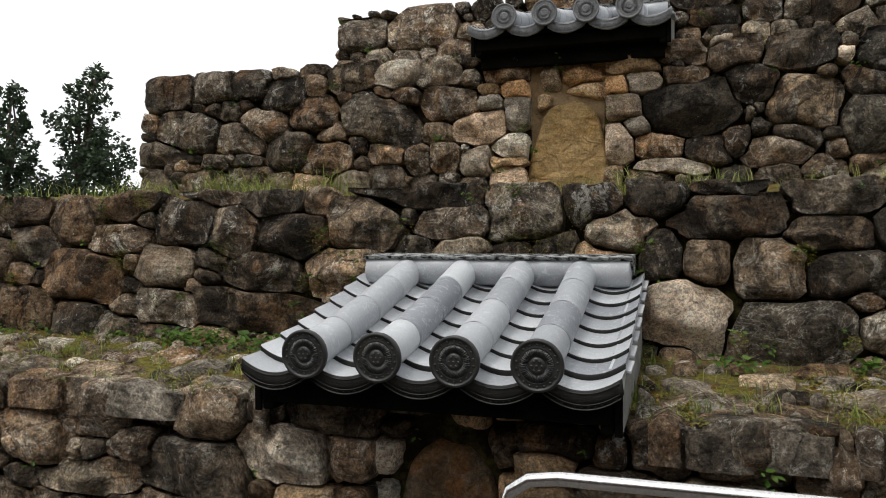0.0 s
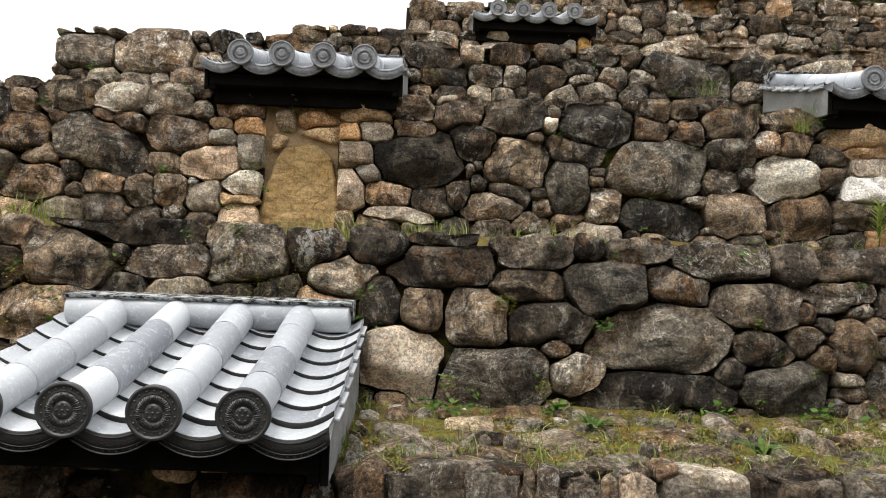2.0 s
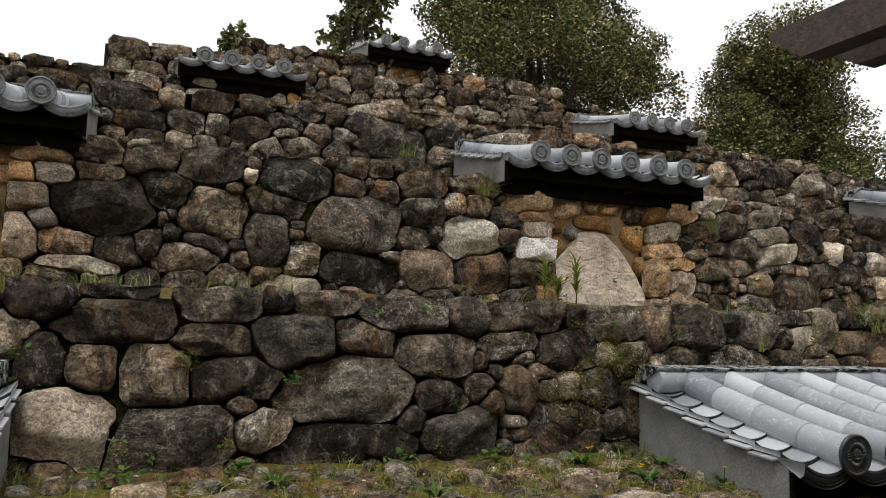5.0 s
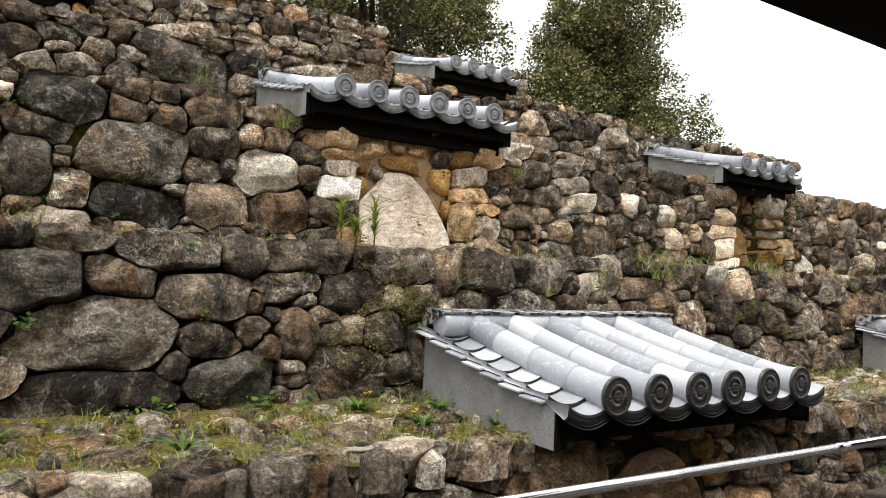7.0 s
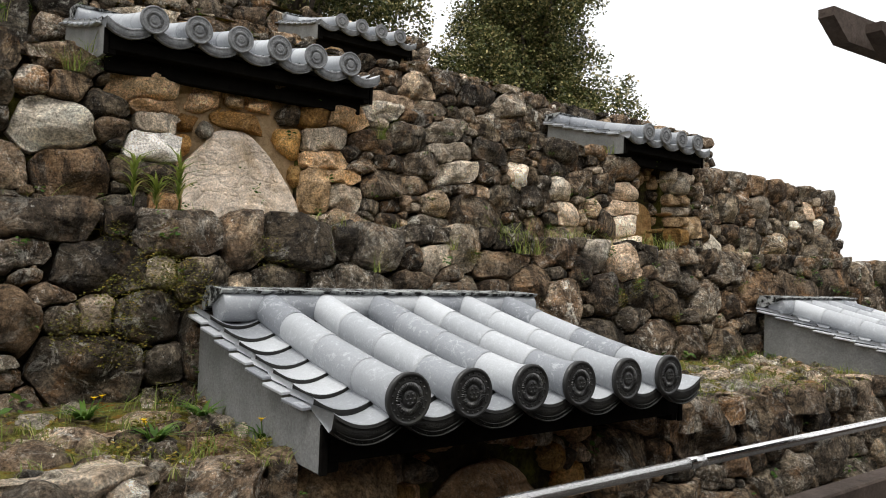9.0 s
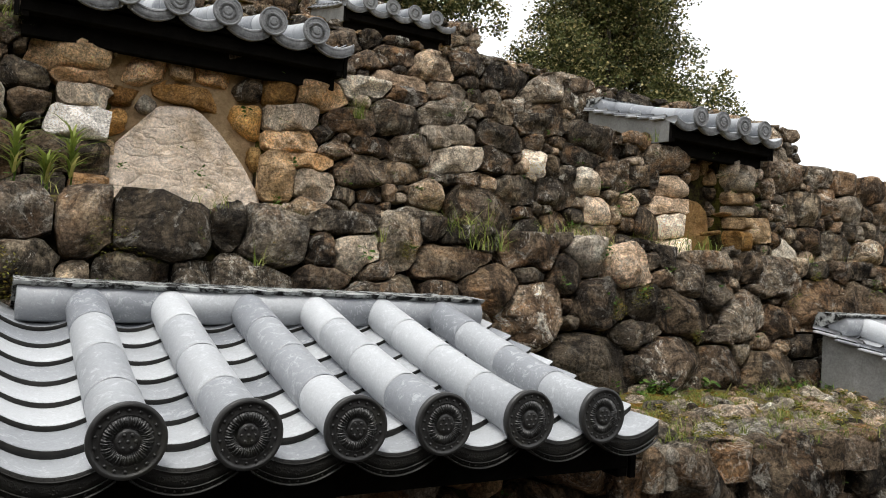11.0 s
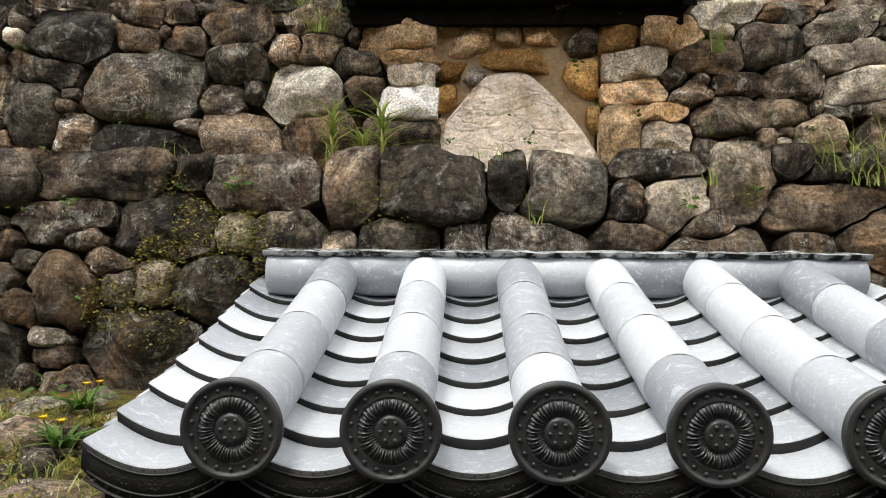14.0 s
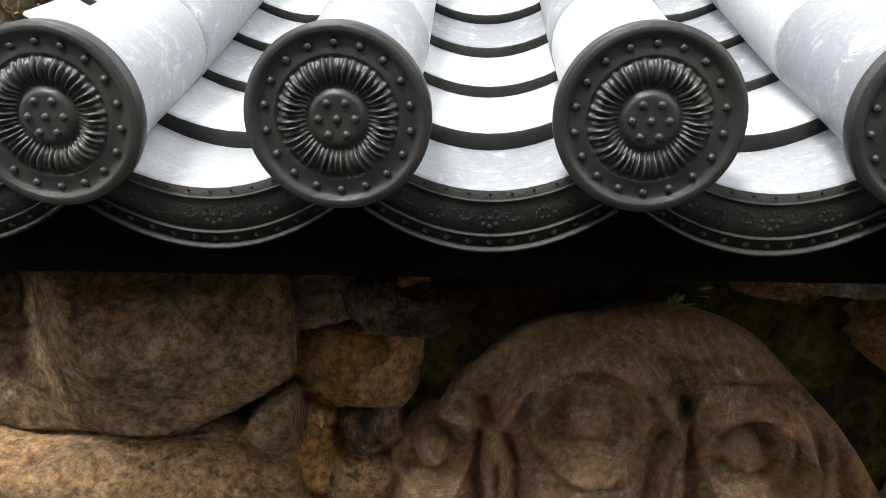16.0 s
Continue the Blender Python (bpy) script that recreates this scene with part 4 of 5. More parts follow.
def tiled_roof(rolls, pale):
    half = (rolls - 1) * PITCH / 2
    xs = [-half + r * PITCH for r in range(rolls)]
    if rolls == 6 and not pale:
        # laid by hand: the rolls stand unevenly
        xs = [-0.698, -0.424, -0.137, 0.131, 0.425, 0.712]
    roof = new("tiled_roof")
    tagged(roof, "small grey tiled roof with lotus eave discs, %d rolls wide, over a stone niche" % rolls, "roof", group="niche roofs")
    for r in range(rolls):
        x = xs[r]
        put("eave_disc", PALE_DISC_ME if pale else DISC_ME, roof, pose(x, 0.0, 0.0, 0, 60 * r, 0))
        for me in ROLLS_ME:
            put("roll_tile", me, roof, pose(x, 0, 0))
    for c in range(rolls + 1):
        x = (xs[c - 1] + xs[c]) / 2 if 0 < c < rolls else xs[0] - PITCH / 2 if c == 0 else xs[-1] + PITCH / 2
        for i in range(ROWS_PAN):
            y = 0.005 + i * STEP if i else 0.022
            slope = math.degrees(math.atan2(roof_line(y + STEP) - roof_line(y) - 0.018, STEP))
            z = roof_line(y) - 0.075 + (0.008 if i else 0.0)
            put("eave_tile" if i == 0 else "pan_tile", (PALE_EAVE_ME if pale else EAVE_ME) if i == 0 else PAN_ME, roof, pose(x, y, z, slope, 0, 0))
    for side in (-1, 1):
        for i in range(1, ROWS_PAN):
            y = 0.017 + i * STEP
            slope = math.degrees(math.atan2(roof_line(y + STEP) - roof_line(y) - 0.018, STEP))
            put("side_tile", SIDE_ME, roof, pose(side * (half + 0.255), y, roof_line(y) - 0.058, slope, side * 4, 0))
        # Added black pieces that darken the gable panel's inner side and pale front edge.
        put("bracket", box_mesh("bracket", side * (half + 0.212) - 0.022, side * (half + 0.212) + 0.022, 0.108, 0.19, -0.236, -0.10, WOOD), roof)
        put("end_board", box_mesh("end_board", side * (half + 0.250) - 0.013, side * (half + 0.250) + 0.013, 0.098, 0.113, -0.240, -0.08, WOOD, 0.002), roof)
        put("gable_panel", GABLE_ME, roof, pose(side * (half + 0.250), 0, 0))
    # ridge: half-round tiles between the rolls, under a rough mortar cap
    for c in range(rolls + 1):
        x0 = xs[c - 1] if c else -half - 0.215
        x1 = xs[c] if c < rolls else half + 0.215
        vs, fs = tube([(x0 + 0.001, 1.10, 0.243), (x0 + 0.004, 1.10, 0.243), (x1 - 0.004, 1.10, 0.243), (x1 - 0.001, 1.10, 0.243)], [0.066, 0.070, 0.070, 0.066], 24)
        put("ridge_tile", mesh_of("ridge_tile", vs, fs, TILE), roof)
    vs, fs = [], []
    n = max(int(half * 40), 10)
    for i in range(n + 1):
        x = (-half - 0.225) + (2 * half + 0.45) * i / n
        j = noise.noise((x * 9, rolls, 3)) * 0.012
        for y, z in ((1.04 + j, 0.303), (1.035 + j, 0.312 + j * 0.4), (1.17, 0.320 + j), (1.26, 0.320), (1.26, 0.2)):
            vs.append((x, y, z))
    for i in range(n):
        for m in range(4):
            a = i * 5 + m
            fs.append((a, a + 5, a + 6, a + 1))
        fs.append((i * 5 + 4, i * 5 + 9, i * 5 + 5, i * 5))
    fs.append((0, 1, 2, 3, 4))
    fs.append(tuple(n * 5 + m for m in (4, 3, 2, 1, 0)))
    put("ridge_cap", mesh_of("ridge_cap", vs, fs, CAP, smooth=False), roof)["label"] = "rough weathered mortar cap"
    put("eave_beam", box_mesh("eave_beam", -half - 0.23, half + 0.23, 0.10, 0.20, -0.205, -0.128, WOOD), roof)["label"] = "near-black timber beam"
    # Black board added in place of the deep shade behind the beam.
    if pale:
        put("lintel", box_mesh("lintel", -half - 0.22, half + 0.22, 0.205, 0.27, -0.31, -0.12, WOOD), roof)["label"] = "black board added for the shade above the niche"
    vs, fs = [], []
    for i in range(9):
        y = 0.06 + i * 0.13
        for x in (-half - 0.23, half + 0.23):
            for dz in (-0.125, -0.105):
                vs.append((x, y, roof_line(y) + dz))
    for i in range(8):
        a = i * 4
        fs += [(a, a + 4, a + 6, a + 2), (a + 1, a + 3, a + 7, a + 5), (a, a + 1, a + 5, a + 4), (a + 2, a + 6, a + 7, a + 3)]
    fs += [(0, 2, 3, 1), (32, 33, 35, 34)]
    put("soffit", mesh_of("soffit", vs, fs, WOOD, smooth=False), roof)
    return roof


models = {}
for tier, cx, rolls, ey, ez in ROOFS:
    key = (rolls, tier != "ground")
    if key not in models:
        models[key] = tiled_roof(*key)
        models[key].matrix_basis = pose(cx, ey, ez)
    else:
        copy_thing(models[key], pose(cx, ey, ez))


# ---- niches: earth-mortared backs with carved slabs ----
# stones of the niche backs: x, z, width, height, kind
NICHE_STONES = {
    ("third", 6): [
        (3.61, 2.47, 0.29, 0.15, "t"), (3.84, 2.49, 0.16, 0.10, "t"), (4.06, 2.50, 0.22, 0.09, "t"), (3.96, 2.36, 0.48, 0.15, "o"), (4.26, 2.25, 0.24, 0.23, "o"),
        (4.25, 2.45, 0.17, 0.13, "b"), (3.66, 2.23, 0.16, 0.17, "p"), (3.50, 2.30, 0.18, 0.12, "o"), (3.49, 2.14, 0.20, 0.17, "o"), (4.32, 2.03, 0.13, 0.16, "o"),
        (4.10, 2.24, 0.08, 0.08, "o"), (3.46, 1.97, 0.11, 0.14, "t"),
    ],
    ("third", 4): [(-0.68, 2.49, 0.30, 0.16, "t"), (-0.88, 2.45, 0.13, 0.14, "b"), (-0.62, 2.36, 0.24, 0.10, "t"), (-0.92, 2.29, 0.10, 0.11, "t")],
}


def niche(tier, cx, rolls, slab_w, slab_h, deep, seed, k=24, rings=5, sizes=((0.075, 500, 1.5), (0.045, 600, 1.4)), earth=None):
    """Back wall of a niche: mortared earth with stones set in it round the place of the slab."""
    half = niche_half(rolls, tier)
    cx = niche_middle(tier, cx, rolls)
    z0, z1 = NICHE[tier]
    face = TIERS[tier][4] + deep
    nx, nz = 24, 20
    vs, fs = [], []
    for i in range(nx + 1):
        for j in range(nz + 1):
            x, z = cx + (half + 0.2) * (2 * i / nx - 1), z0 - 0.1 + (z1 - z0 + 0.25) * j / nz
            vs.append((x, face - 0.012 + 0.022 * noise.noise((x * 5, seed, z * 5)) + 0.012 * noise.noise((x * 15, seed, z * 15)), z))
    for i in range(nx):
        for j in range(nz):
            a = i * (nz + 1) + j
            fs.append((a, a + nz + 1, a + nz + 2, a + 1))
    o = len(vs)
    for x in (cx - half - 0.2, cx + half + 0.2):
        for z in (z0 - 0.1, z1 + 0.15):
            vs.append((x, face + 0.12, z))
    fs += [(o, o + 1, o + 3, o + 2)]
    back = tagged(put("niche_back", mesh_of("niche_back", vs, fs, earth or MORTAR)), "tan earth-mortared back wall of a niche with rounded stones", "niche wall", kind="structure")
    known = NICHE_STONES.get((tier, rolls), []) if cx < 6 else []
    heroes = [(cx, z0 + slab_h / 2 - 0.02, slab_w * 0.8, slab_h)] + [(x, z, w * 1.1, h * 1.1) for x, z, w, h, kind in known]
    stones, owner, near, grid = pack(cx - half - 0.03, cx + half + 0.03, z0, z1 + 0.08, heroes, () if known else sizes, (), seed, 0.01)
    rng = random.Random(seed)
    for n, sx, sz, line in outlines(stones, owner, near, grid, k, 0.022 if known else 0.03, 0.005):
        if n == 0:
            continue
        mat = KINDS[known[n - 1][4]] if n <= len(known) else rng.choices((TAN, PALE, BROWN), (0.55, 0.2, 0.25))[0]
        put("stone", stone_mesh("stone", line, 0.060 + 0.25 * min(stones[n][2:4]), rings, mat, 0.008, seed * 31 + n), back, pose(sx, face - 0.05, sz))
    return back


def slab(label, cx, foot, y, half, high, shoulder, mat, seed, relief=False, shift=0.0, power=1.6):
    """An upright carved stone slab with a rounded head; worn line carving, or three plain rounded figures in low relief."""
    nu, nv = (180, 130) if relief else (90, 66)
    vs, fs = [], []
    for j in range(nv + 1):
        v = j / nv
        for i in range(nu + 1):
            u = -1 + 2 * i / nu
            wide = half * (1 - (1 - shoulder) * v ** power) * (1.0 if v < 0.999 else 0.98)
            top = high * (1 - 0.16 * abs(u) ** 3.0 + 0.03 * noise.noise((u * 2, seed, 0)))
            x = u * wide * (1 + 0.03 * noise.noise((v * 3, seed, 2))) + shift * v
            z = v * top
            edge = min(1 - abs(u), (1 - v) * 1.2) / 0.10
            d = 0.05 * min(max(edge, 0), 1) ** 0.5
            o = Vector((x * 7, seed * 3.0, z * 7))
            d += 0.008 * noise.noise(o) + 0.005 * noise.noise(o * 3) + 0.0025 * noise.noise(o * 9)
            if relief:
                for fx, fz, s in ((-0.065, 0.475, 1.0), (-0.303, 0.411, 0.78), (0.176, 0.420, 0.78)):
                    dx, dz = (x - fx) / s, (z - fz) / s
                    head = math.hypot(dx, dz * 0.85) / 0.036
                    d += 0.052 * max(0, 1 - head ** 3) ** 0.5
                    body = (dx / 0.082) ** 2 + ((dz + 0.155) / 0.115) ** 2
                    d += 0.042 * max(0, 1 - body) ** 0.5
                    d -= 0.007 * math.exp(-((dz + 0.12 + 1.6 * dx * dx) % 0.042 / 0.010) ** 2) * (body < 0.8)
                    halo = math.hypot(dx, dz * 0.9)
                    d -= 0.008 * max(0, 1 - (halo / 0.078) ** 4) * (dz > -0.06)
                    d += 0.024 * math.exp(-((halo - 0.085) / 0.009) ** 2) * (dz > -0.10)
                    mand = math.hypot(dx, (dz + 0.12) * 0.66)
                    d += 0.024 * math.exp(-((mand - 0.150) / 0.010) ** 2)
                    d -= 0.022 * math.exp(-((mand - 0.172) / 0.012) ** 2)
                rim = math.hypot(x + 0.065, (z - 0.25) * 0.98)
                d += 0.020 * math.exp(-((rim - 0.375) / 0.022) ** 2) * (z > 0.25)
                d -= 0.034 * math.exp(-((rim - 0.425 - 0.02 * noise.noise((x * 9, z * 9, 2))) / 0.014) ** 2) * (z > 0.25)
                d += 0.016 * noise.noise(o * 1.4 + Vector((3, 3, 3))) + 0.005 * noise.noise(o * 5)
            else:
                w = noise.noise(Vector((x * 9, seed, z * 9)))
                d -= 0.006 * max(0, 1 - abs(w) / 0.05)
            vs.append((x, -d, z))
    for j in range(nv):
        for i in range(nu):
            a = j * (nu + 1) + i
            fs.append((a, a + 1, a + nu + 2, a + nu + 1))
    # sides back into the wall
    loop = [j * (nu + 1) for j in range(nv + 1)] + [nv * (nu + 1) + i for i in range(1, nu + 1)] + [j * (nu + 1) + nu for j in range(nv - 1, -1, -1)]
    o = len(vs)
    for n in loop:
        vs.append((vs[n][0], 0.06, vs[n][2]))
    for n in range(len(loop) - 1):
        fs.append((loop[n + 1], loop[n], o + n, o + n + 1))
    return tagged(put("carved_slab", mesh_of("carved_slab", vs, fs, mat), None, pose(cx, y, foot)), label, "carved stone", group="carved slabs")


SLAB_GREY = stone_material("grey_carved_granite", (0.40, 0.375, 0.325), (0.60, 0.585, 0.545), (0.74, 0.74, 0.72), 0.6, 0.45, 0.0, (0.42, 0.28, 0.13), wear_shade=0.3, grain=0.45)
SLAB_OCHRE = stone_material("ochre_carved_stone", (0.297, 0.189, 0.081), (0.513, 0.351, 0.162), (0.675, 0.486, 0.243), 0.0, 0.7, 0.15, (0.42, 0.24, 0.07), wear_shade=0.3, grain=0.45)
SLAB_DARK = stone_material("brown_carved_stone", (0.12, 0.08, 0.044), (0.22, 0.162, 0.102), (0.36, 0.28, 0.19), 0.3, 0.75, 0.3, (0.36, 0.16, 0.05), wear_shade=0.4, grain=0.55)

for tier, cx, rolls, ey, ez in ROOFS:
    six = rolls == 6
    if tier == "third":
        # Far niche: dark soil replaces mortar to paint its deep shade.
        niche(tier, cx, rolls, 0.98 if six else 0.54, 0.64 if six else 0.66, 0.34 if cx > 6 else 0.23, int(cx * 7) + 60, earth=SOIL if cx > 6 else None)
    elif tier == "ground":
        # Dark soil instead of mortar puts the under-eave shade into these backs.
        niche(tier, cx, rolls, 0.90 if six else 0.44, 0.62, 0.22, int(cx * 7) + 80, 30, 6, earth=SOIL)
    else:
        niche(tier, cx, rolls, 0.3, 0.3, 0.3, int(cx * 7) + 90, 14, 3)
# stones of the deep jamb in the far niche
jamb = tagged(new("niche_jamb"), "stacked tan stones of a deep niche jamb", "niche wall", kind="structure")
for i, (z, h, mat) in enumerate(((1.83, 0.20, OCHRE), (2.00, 0.12, TAN), (2.11, 0.10, PALE), (2.22, 0.11, TAN), (2.42, 0.26, PALE))):
    line = [(0.20 * math.cos(2 * math.pi * k / 24) * abs(math.cos(2 * math.pi * k / 24)) ** -0.5, h * 0.5 * math.copysign(abs(math.sin(2 * math.pi * k / 24)) ** 0.5, math.sin(2 * math.pi * k / 24))) if k % 6 else (0.20 * math.cos(2 * math.pi * k / 24), h * 0.5 * math.sin(2 * math.pi * k / 24)) for k in range(24)]
    put("stone", stone_mesh("stone", line, 0.05, 5, mat, 0.010, 700 + i), jamb, pose(8.80, 5.50, z, 0, 0, -90))
slab("pale grey slab with worn line carving in a niche", 3.87, 1.62, 5.52, 0.56, 0.68, 0.36, SLAB_GREY, 3, power=1.7, shift=-0.01)
slab("ochre slab with a rounded head in a niche", -0.77, 1.62, 5.52, 0.31, 0.67, 0.62, SLAB_OCHRE, 5, shift=0.03)
slab("brown slab in a dark upper niche", 8.50, 1.64, 5.64, 0.27, 0.55, 0.6, SLAB_OCHRE, 6)
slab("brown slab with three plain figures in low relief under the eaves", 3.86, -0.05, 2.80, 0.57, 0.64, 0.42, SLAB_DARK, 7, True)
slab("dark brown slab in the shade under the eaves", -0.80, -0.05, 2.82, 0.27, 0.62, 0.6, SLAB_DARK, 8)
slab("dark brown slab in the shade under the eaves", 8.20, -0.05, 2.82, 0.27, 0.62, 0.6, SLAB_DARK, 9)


# rounded orange stones packed beside the lower slab
packing = tagged(new("packing_stones"), "rounded orange brown stones packed round the carved slab", "stone")
for i, (x, z, w, h, mat) in enumerate(((3.40, 0.50, 0.13, 0.07, OCHRE), (3.33, 0.33, 0.09, 0.11, OCHRE), (3.52, 0.60, 0.11, 0.05, BROWN), (4.26, 0.57, 0.08, 0.07, OCHRE), (4.36, 0.45, 0.08, 0.09, OCHRE), (4.08, 0.66, 0.12, 0.04, BROWN))):
    line = [(w * math.cos(2 * math.pi * k / 26) * (1 + 0.12 * math.sin(3 * k + i)), h * math.sin(2 * math.pi * k / 26) * (1 + 0.1 * math.cos(2 * k + i))) for k in range(26)]
    put("stone", stone_mesh("stone", line, 0.08, 6, mat, 0.012, 900 + i), packing, pose(x, 2.76, z))


# ---- handrail, timber rail and shelter beside the mound ----
def pipe(name, path, r, mat, parent, sides=16):
    vs, fs = tube(path, [r] * len(path), sides)
    return put(name, mesh_of(name, vs, fs, mat), parent)


def handrail():
    rail = tagged(new("handrail"), "brushed steel pipe handrail running along the stone wall", "handrail")
    y, z = 1.80, 0.795
    path = [(-0.36, y, -0.06), (-0.36, y, 0.60), (-0.355, y, 0.70), (-0.335, y, 0.755), (-0.29, y, 0.785), (-0.22, y, z), (0.5, y, z)]
    pipe("rail", path + [(x, y, z) for x in (2.0, 3.87)], 0.0175, STEEL, rail)
    pipe("rail", [(x, y, z) for x in (3.873, 6.0, 9.5)], 0.0175, STEEL, rail)
    pipe("sleeve", [(3.83, y, z), (3.91, y, z)], 0.0183, STEEL, rail)
    for x in (1.6, 9.4):
        pipe("post", [(x, y, -0.06), (x, y, z - 0.017)], 0.015, STEEL, rail)
    return rail


handrail()


def front_light_block():
    """Unseen plain wall, added behind the path to block low light from the front."""
    me = box_mesh("wall_boundary", -30, 34, -5.3, -5.0, -0.06, 5.0, BOARD, 0)
    return tagged(put("wall_boundary", me), "unseen plain dark wall added behind the path to block low light", "wall", kind="structure")


front_light_block()


def timber_rail():
    rail = tagged(new("timber_rail"), "low weathered brown timber barrier beside the path", "fence")
    put("beam", box_mesh("beam", 4.35, 9.5, 1.86, 1.96, 0.42, 0.52, BOARD, 0.008), rail)
    for x in (4.4, 5.9, 7.4, 8.9):
        put("post", box_mesh("post", x - 0.04, x + 0.04, 1.87, 1.95, -0.06, 0.42, BOARD, 0.006), rail)
    return rail


timber_rail()


def beam(name, a, b, wide, high, cut, parent):
    """Timber from a to b (top line), its lower edge cut back at the a end."""
    a, b = Vector(a), Vector(b)
    d = (b - a).normalized()
    s = d.cross(Vector((0, 0, 1))).normalized() * wide / 2
    down = Vector((0, 0, -high))
    side = [a, a + down * 0.3, a + d * cut + down, b + down, b]
    vs = [p + s for p in side] + [p - s for p in side]
    fs = [(0, 1, 2, 3, 4), (9, 8, 7, 6, 5)] + [(i, 5 + i, 5 + (i + 1) % 5, (i + 1) % 5) for i in range(5)]
    bm = bmesh.new()
    bvs = [bm.verts.new(v) for v in vs]
    for f in fs:
        bm.faces.new([bvs[i] for i in f])
    bmesh.ops.recalc_face_normals(bm, faces=bm.faces)
    me = bpy.data.meshes.new(name)
    bm.to_mesh(me)
    bm.free()
    me.materials.append(BOARD)
    return put(name, me, parent)


def shelter():
    """Open timber shelter over the path: rafters that stick out under a plank roof."""
    house = tagged(new("timber_shelter"), "dark brown timber shelter roof with projecting rafter ends", "shelter")
    put("roof_deck", box_mesh("roof_deck", 2.16, 4.6, -2.2, 1.29, 2.20, 2.27, WOOD, 0.006), house)
    for x, tip in ((1.91, 1.53), (2.08, 1.51)):
        beam("rafter", (x, tip, 2.26), (x + 0.12, -2.2, 2.26), 0.07, 0.10, 0.10, house)
    for x in (2.3, 4.5):
        put("post", box_mesh("post", x - 0.05, x + 0.05, -2.1, -2.0, -0.06, 2.20, BOARD, 0.008), house)
    put("wall_plate", box_mesh("wall_plate", 1.88, 4.6, -2.12, -1.98, 2.265, 2.34, BOARD, 0.006), house)
    return house


def gate_roof():
    gate = tagged(new("timber_gate"), "weathered brown timber eave beams on posts beside the path", "gate")
    beam("eave_beam", (4.97, 1.95, 2.54), (7.6, 1.75, 2.54), 0.07, 0.13, 0.12, gate)
    beam("eave_beam", (5.12, 1.82, 2.48), (7.6, 1.60, 2.48), 0.07, 0.13, 0.12, gate)
    for y in (1.70, 1.56):
        put("post", box_mesh("post", 7.4, 7.5, y - 0.04, y + 0.04, -0.06, 2.36, BOARD, 0.008), gate)
    return gate


gate_roof()
shelter()


# ---- plants ----
def blade(vs, fs, x, y, z, h, w, heading, bend):
    o = len(vs)
    c, s = math.cos(heading), math.sin(heading)
    for i, t in enumerate((0.0, 0.4, 0.75, 1.0)):
        out = bend * t * t * h
        up = h * (t - 0.35 * bend * t * t)
        ww = w * (1 - t ** 1.6) * 0.5
        cx, cy, cz = x + c * out, y + s * out, z + up
        if i < 3:
            vs.append((cx - s * ww, cy + c * ww, cz))
            vs.append((cx + s * ww, cy - c * ww, cz))
        else:
            vs.append((cx, cy, cz))
    fs += [(o, o + 1, o + 3, o + 2), (o + 2, o + 3, o + 5, o + 4), (o + 4, o + 5, o + 6)]


def grass_patch(name, label, tufts, mat, seed):
    """tufts: x, y, z, spread, number of blades, height."""
    rng = random.Random(seed)
    vs, fs = [], []
    for x, y, z, spread, n, h in tufts:
        for _ in range(n):
            r, t = spread * math.sqrt(rng.random()), rng.uniform(0, 2 * math.pi)
            blade(vs, fs, x + r * math.cos(t), y + r * math.sin(t) * 0.6, z - 0.01, h * rng.uniform(0.4, 1.1), rng.uniform(0.003, 0.007) * (0.6 + h * 2), rng.uniform(0, 2 * math.pi), rng.uniform(0.3, 1.5))
    return tagged(put(name, mesh_of(name, vs, fs, mat, smooth=False)), label, "grass", kind="stuff")


def leaf_patch(name, label, spots, mat, seed, upright=False):
    """Low broad-leaved weeds: x, y, z, spread, number of leaves, size."""
    rng = random.Random(seed)
    vs, fs = [], []
    for x, y, z, spread, n, size in spots:
        for _ in range(n):
            r, t = spread * math.sqrt(rng.random()), rng.uniform(0, 2 * math.pi)
            c = Vector((x + r * math.cos(t), y + r * math.sin(t) * 0.6, z + rng.uniform(0, size * 1.6)))
            if upright:
                c = Vector((c.x, y + rng.uniform(-0.03, 0.01), z + r * math.sin(t)))
            turn = Euler((rng.uniform(-0.7, 0.7), rng.uniform(-0.7, 0.7), rng.uniform(0, 6.28))).to_matrix()
            s = size * rng.uniform(0.5, 1.2)
            o = len(vs)
            for px, py, pz in ((0, 0, 0), (0.28, 0.4, 0.05), (0.2, 0.75, 0.03), (0, 1.0, -0.06), (-0.2, 0.75, 0.03), (-0.28, 0.4, 0.05)):
                vs.append(c + turn @ Vector((px * s, py * s, pz * s)))
            fs += [(o, o + 1, o + 2, o + 3), (o, o + 3, o + 4, o + 5)]
    return tagged(put(name, mesh_of(name, vs, fs, mat, smooth=False)), label, "weeds", kind="stuff")


rng = random.Random(5)
lower = []
for _ in range(1500):
    x, y = rng.uniform(-4.5, 9.0), rng.uniform(2.66, 3.6)
    if any(abs(x - cx) < (r - 1) * 0.14 + 0.27 for tt, cx, r, a, b in ROOFS if tt == "ground"):
        continue
    lower.append((x, y, 0.735 + 0.06 * (y - 2.7), rng.uniform(0.02, 0.07), rng.randint(4, 12), rng.choice((0.04, 0.05, 0.07, 0.10))))
for x in (-0.10, 2.84, 2.7, 4.98, 5.2, 5.35, 5.1, 6.9, 7.2):
    lower.append((x, 3.5, 0.77, 0.09, 30, 0.15))
grass_patch("terrace_grass", "short yellow green grass between paving stones", lower, GRASS, 1)
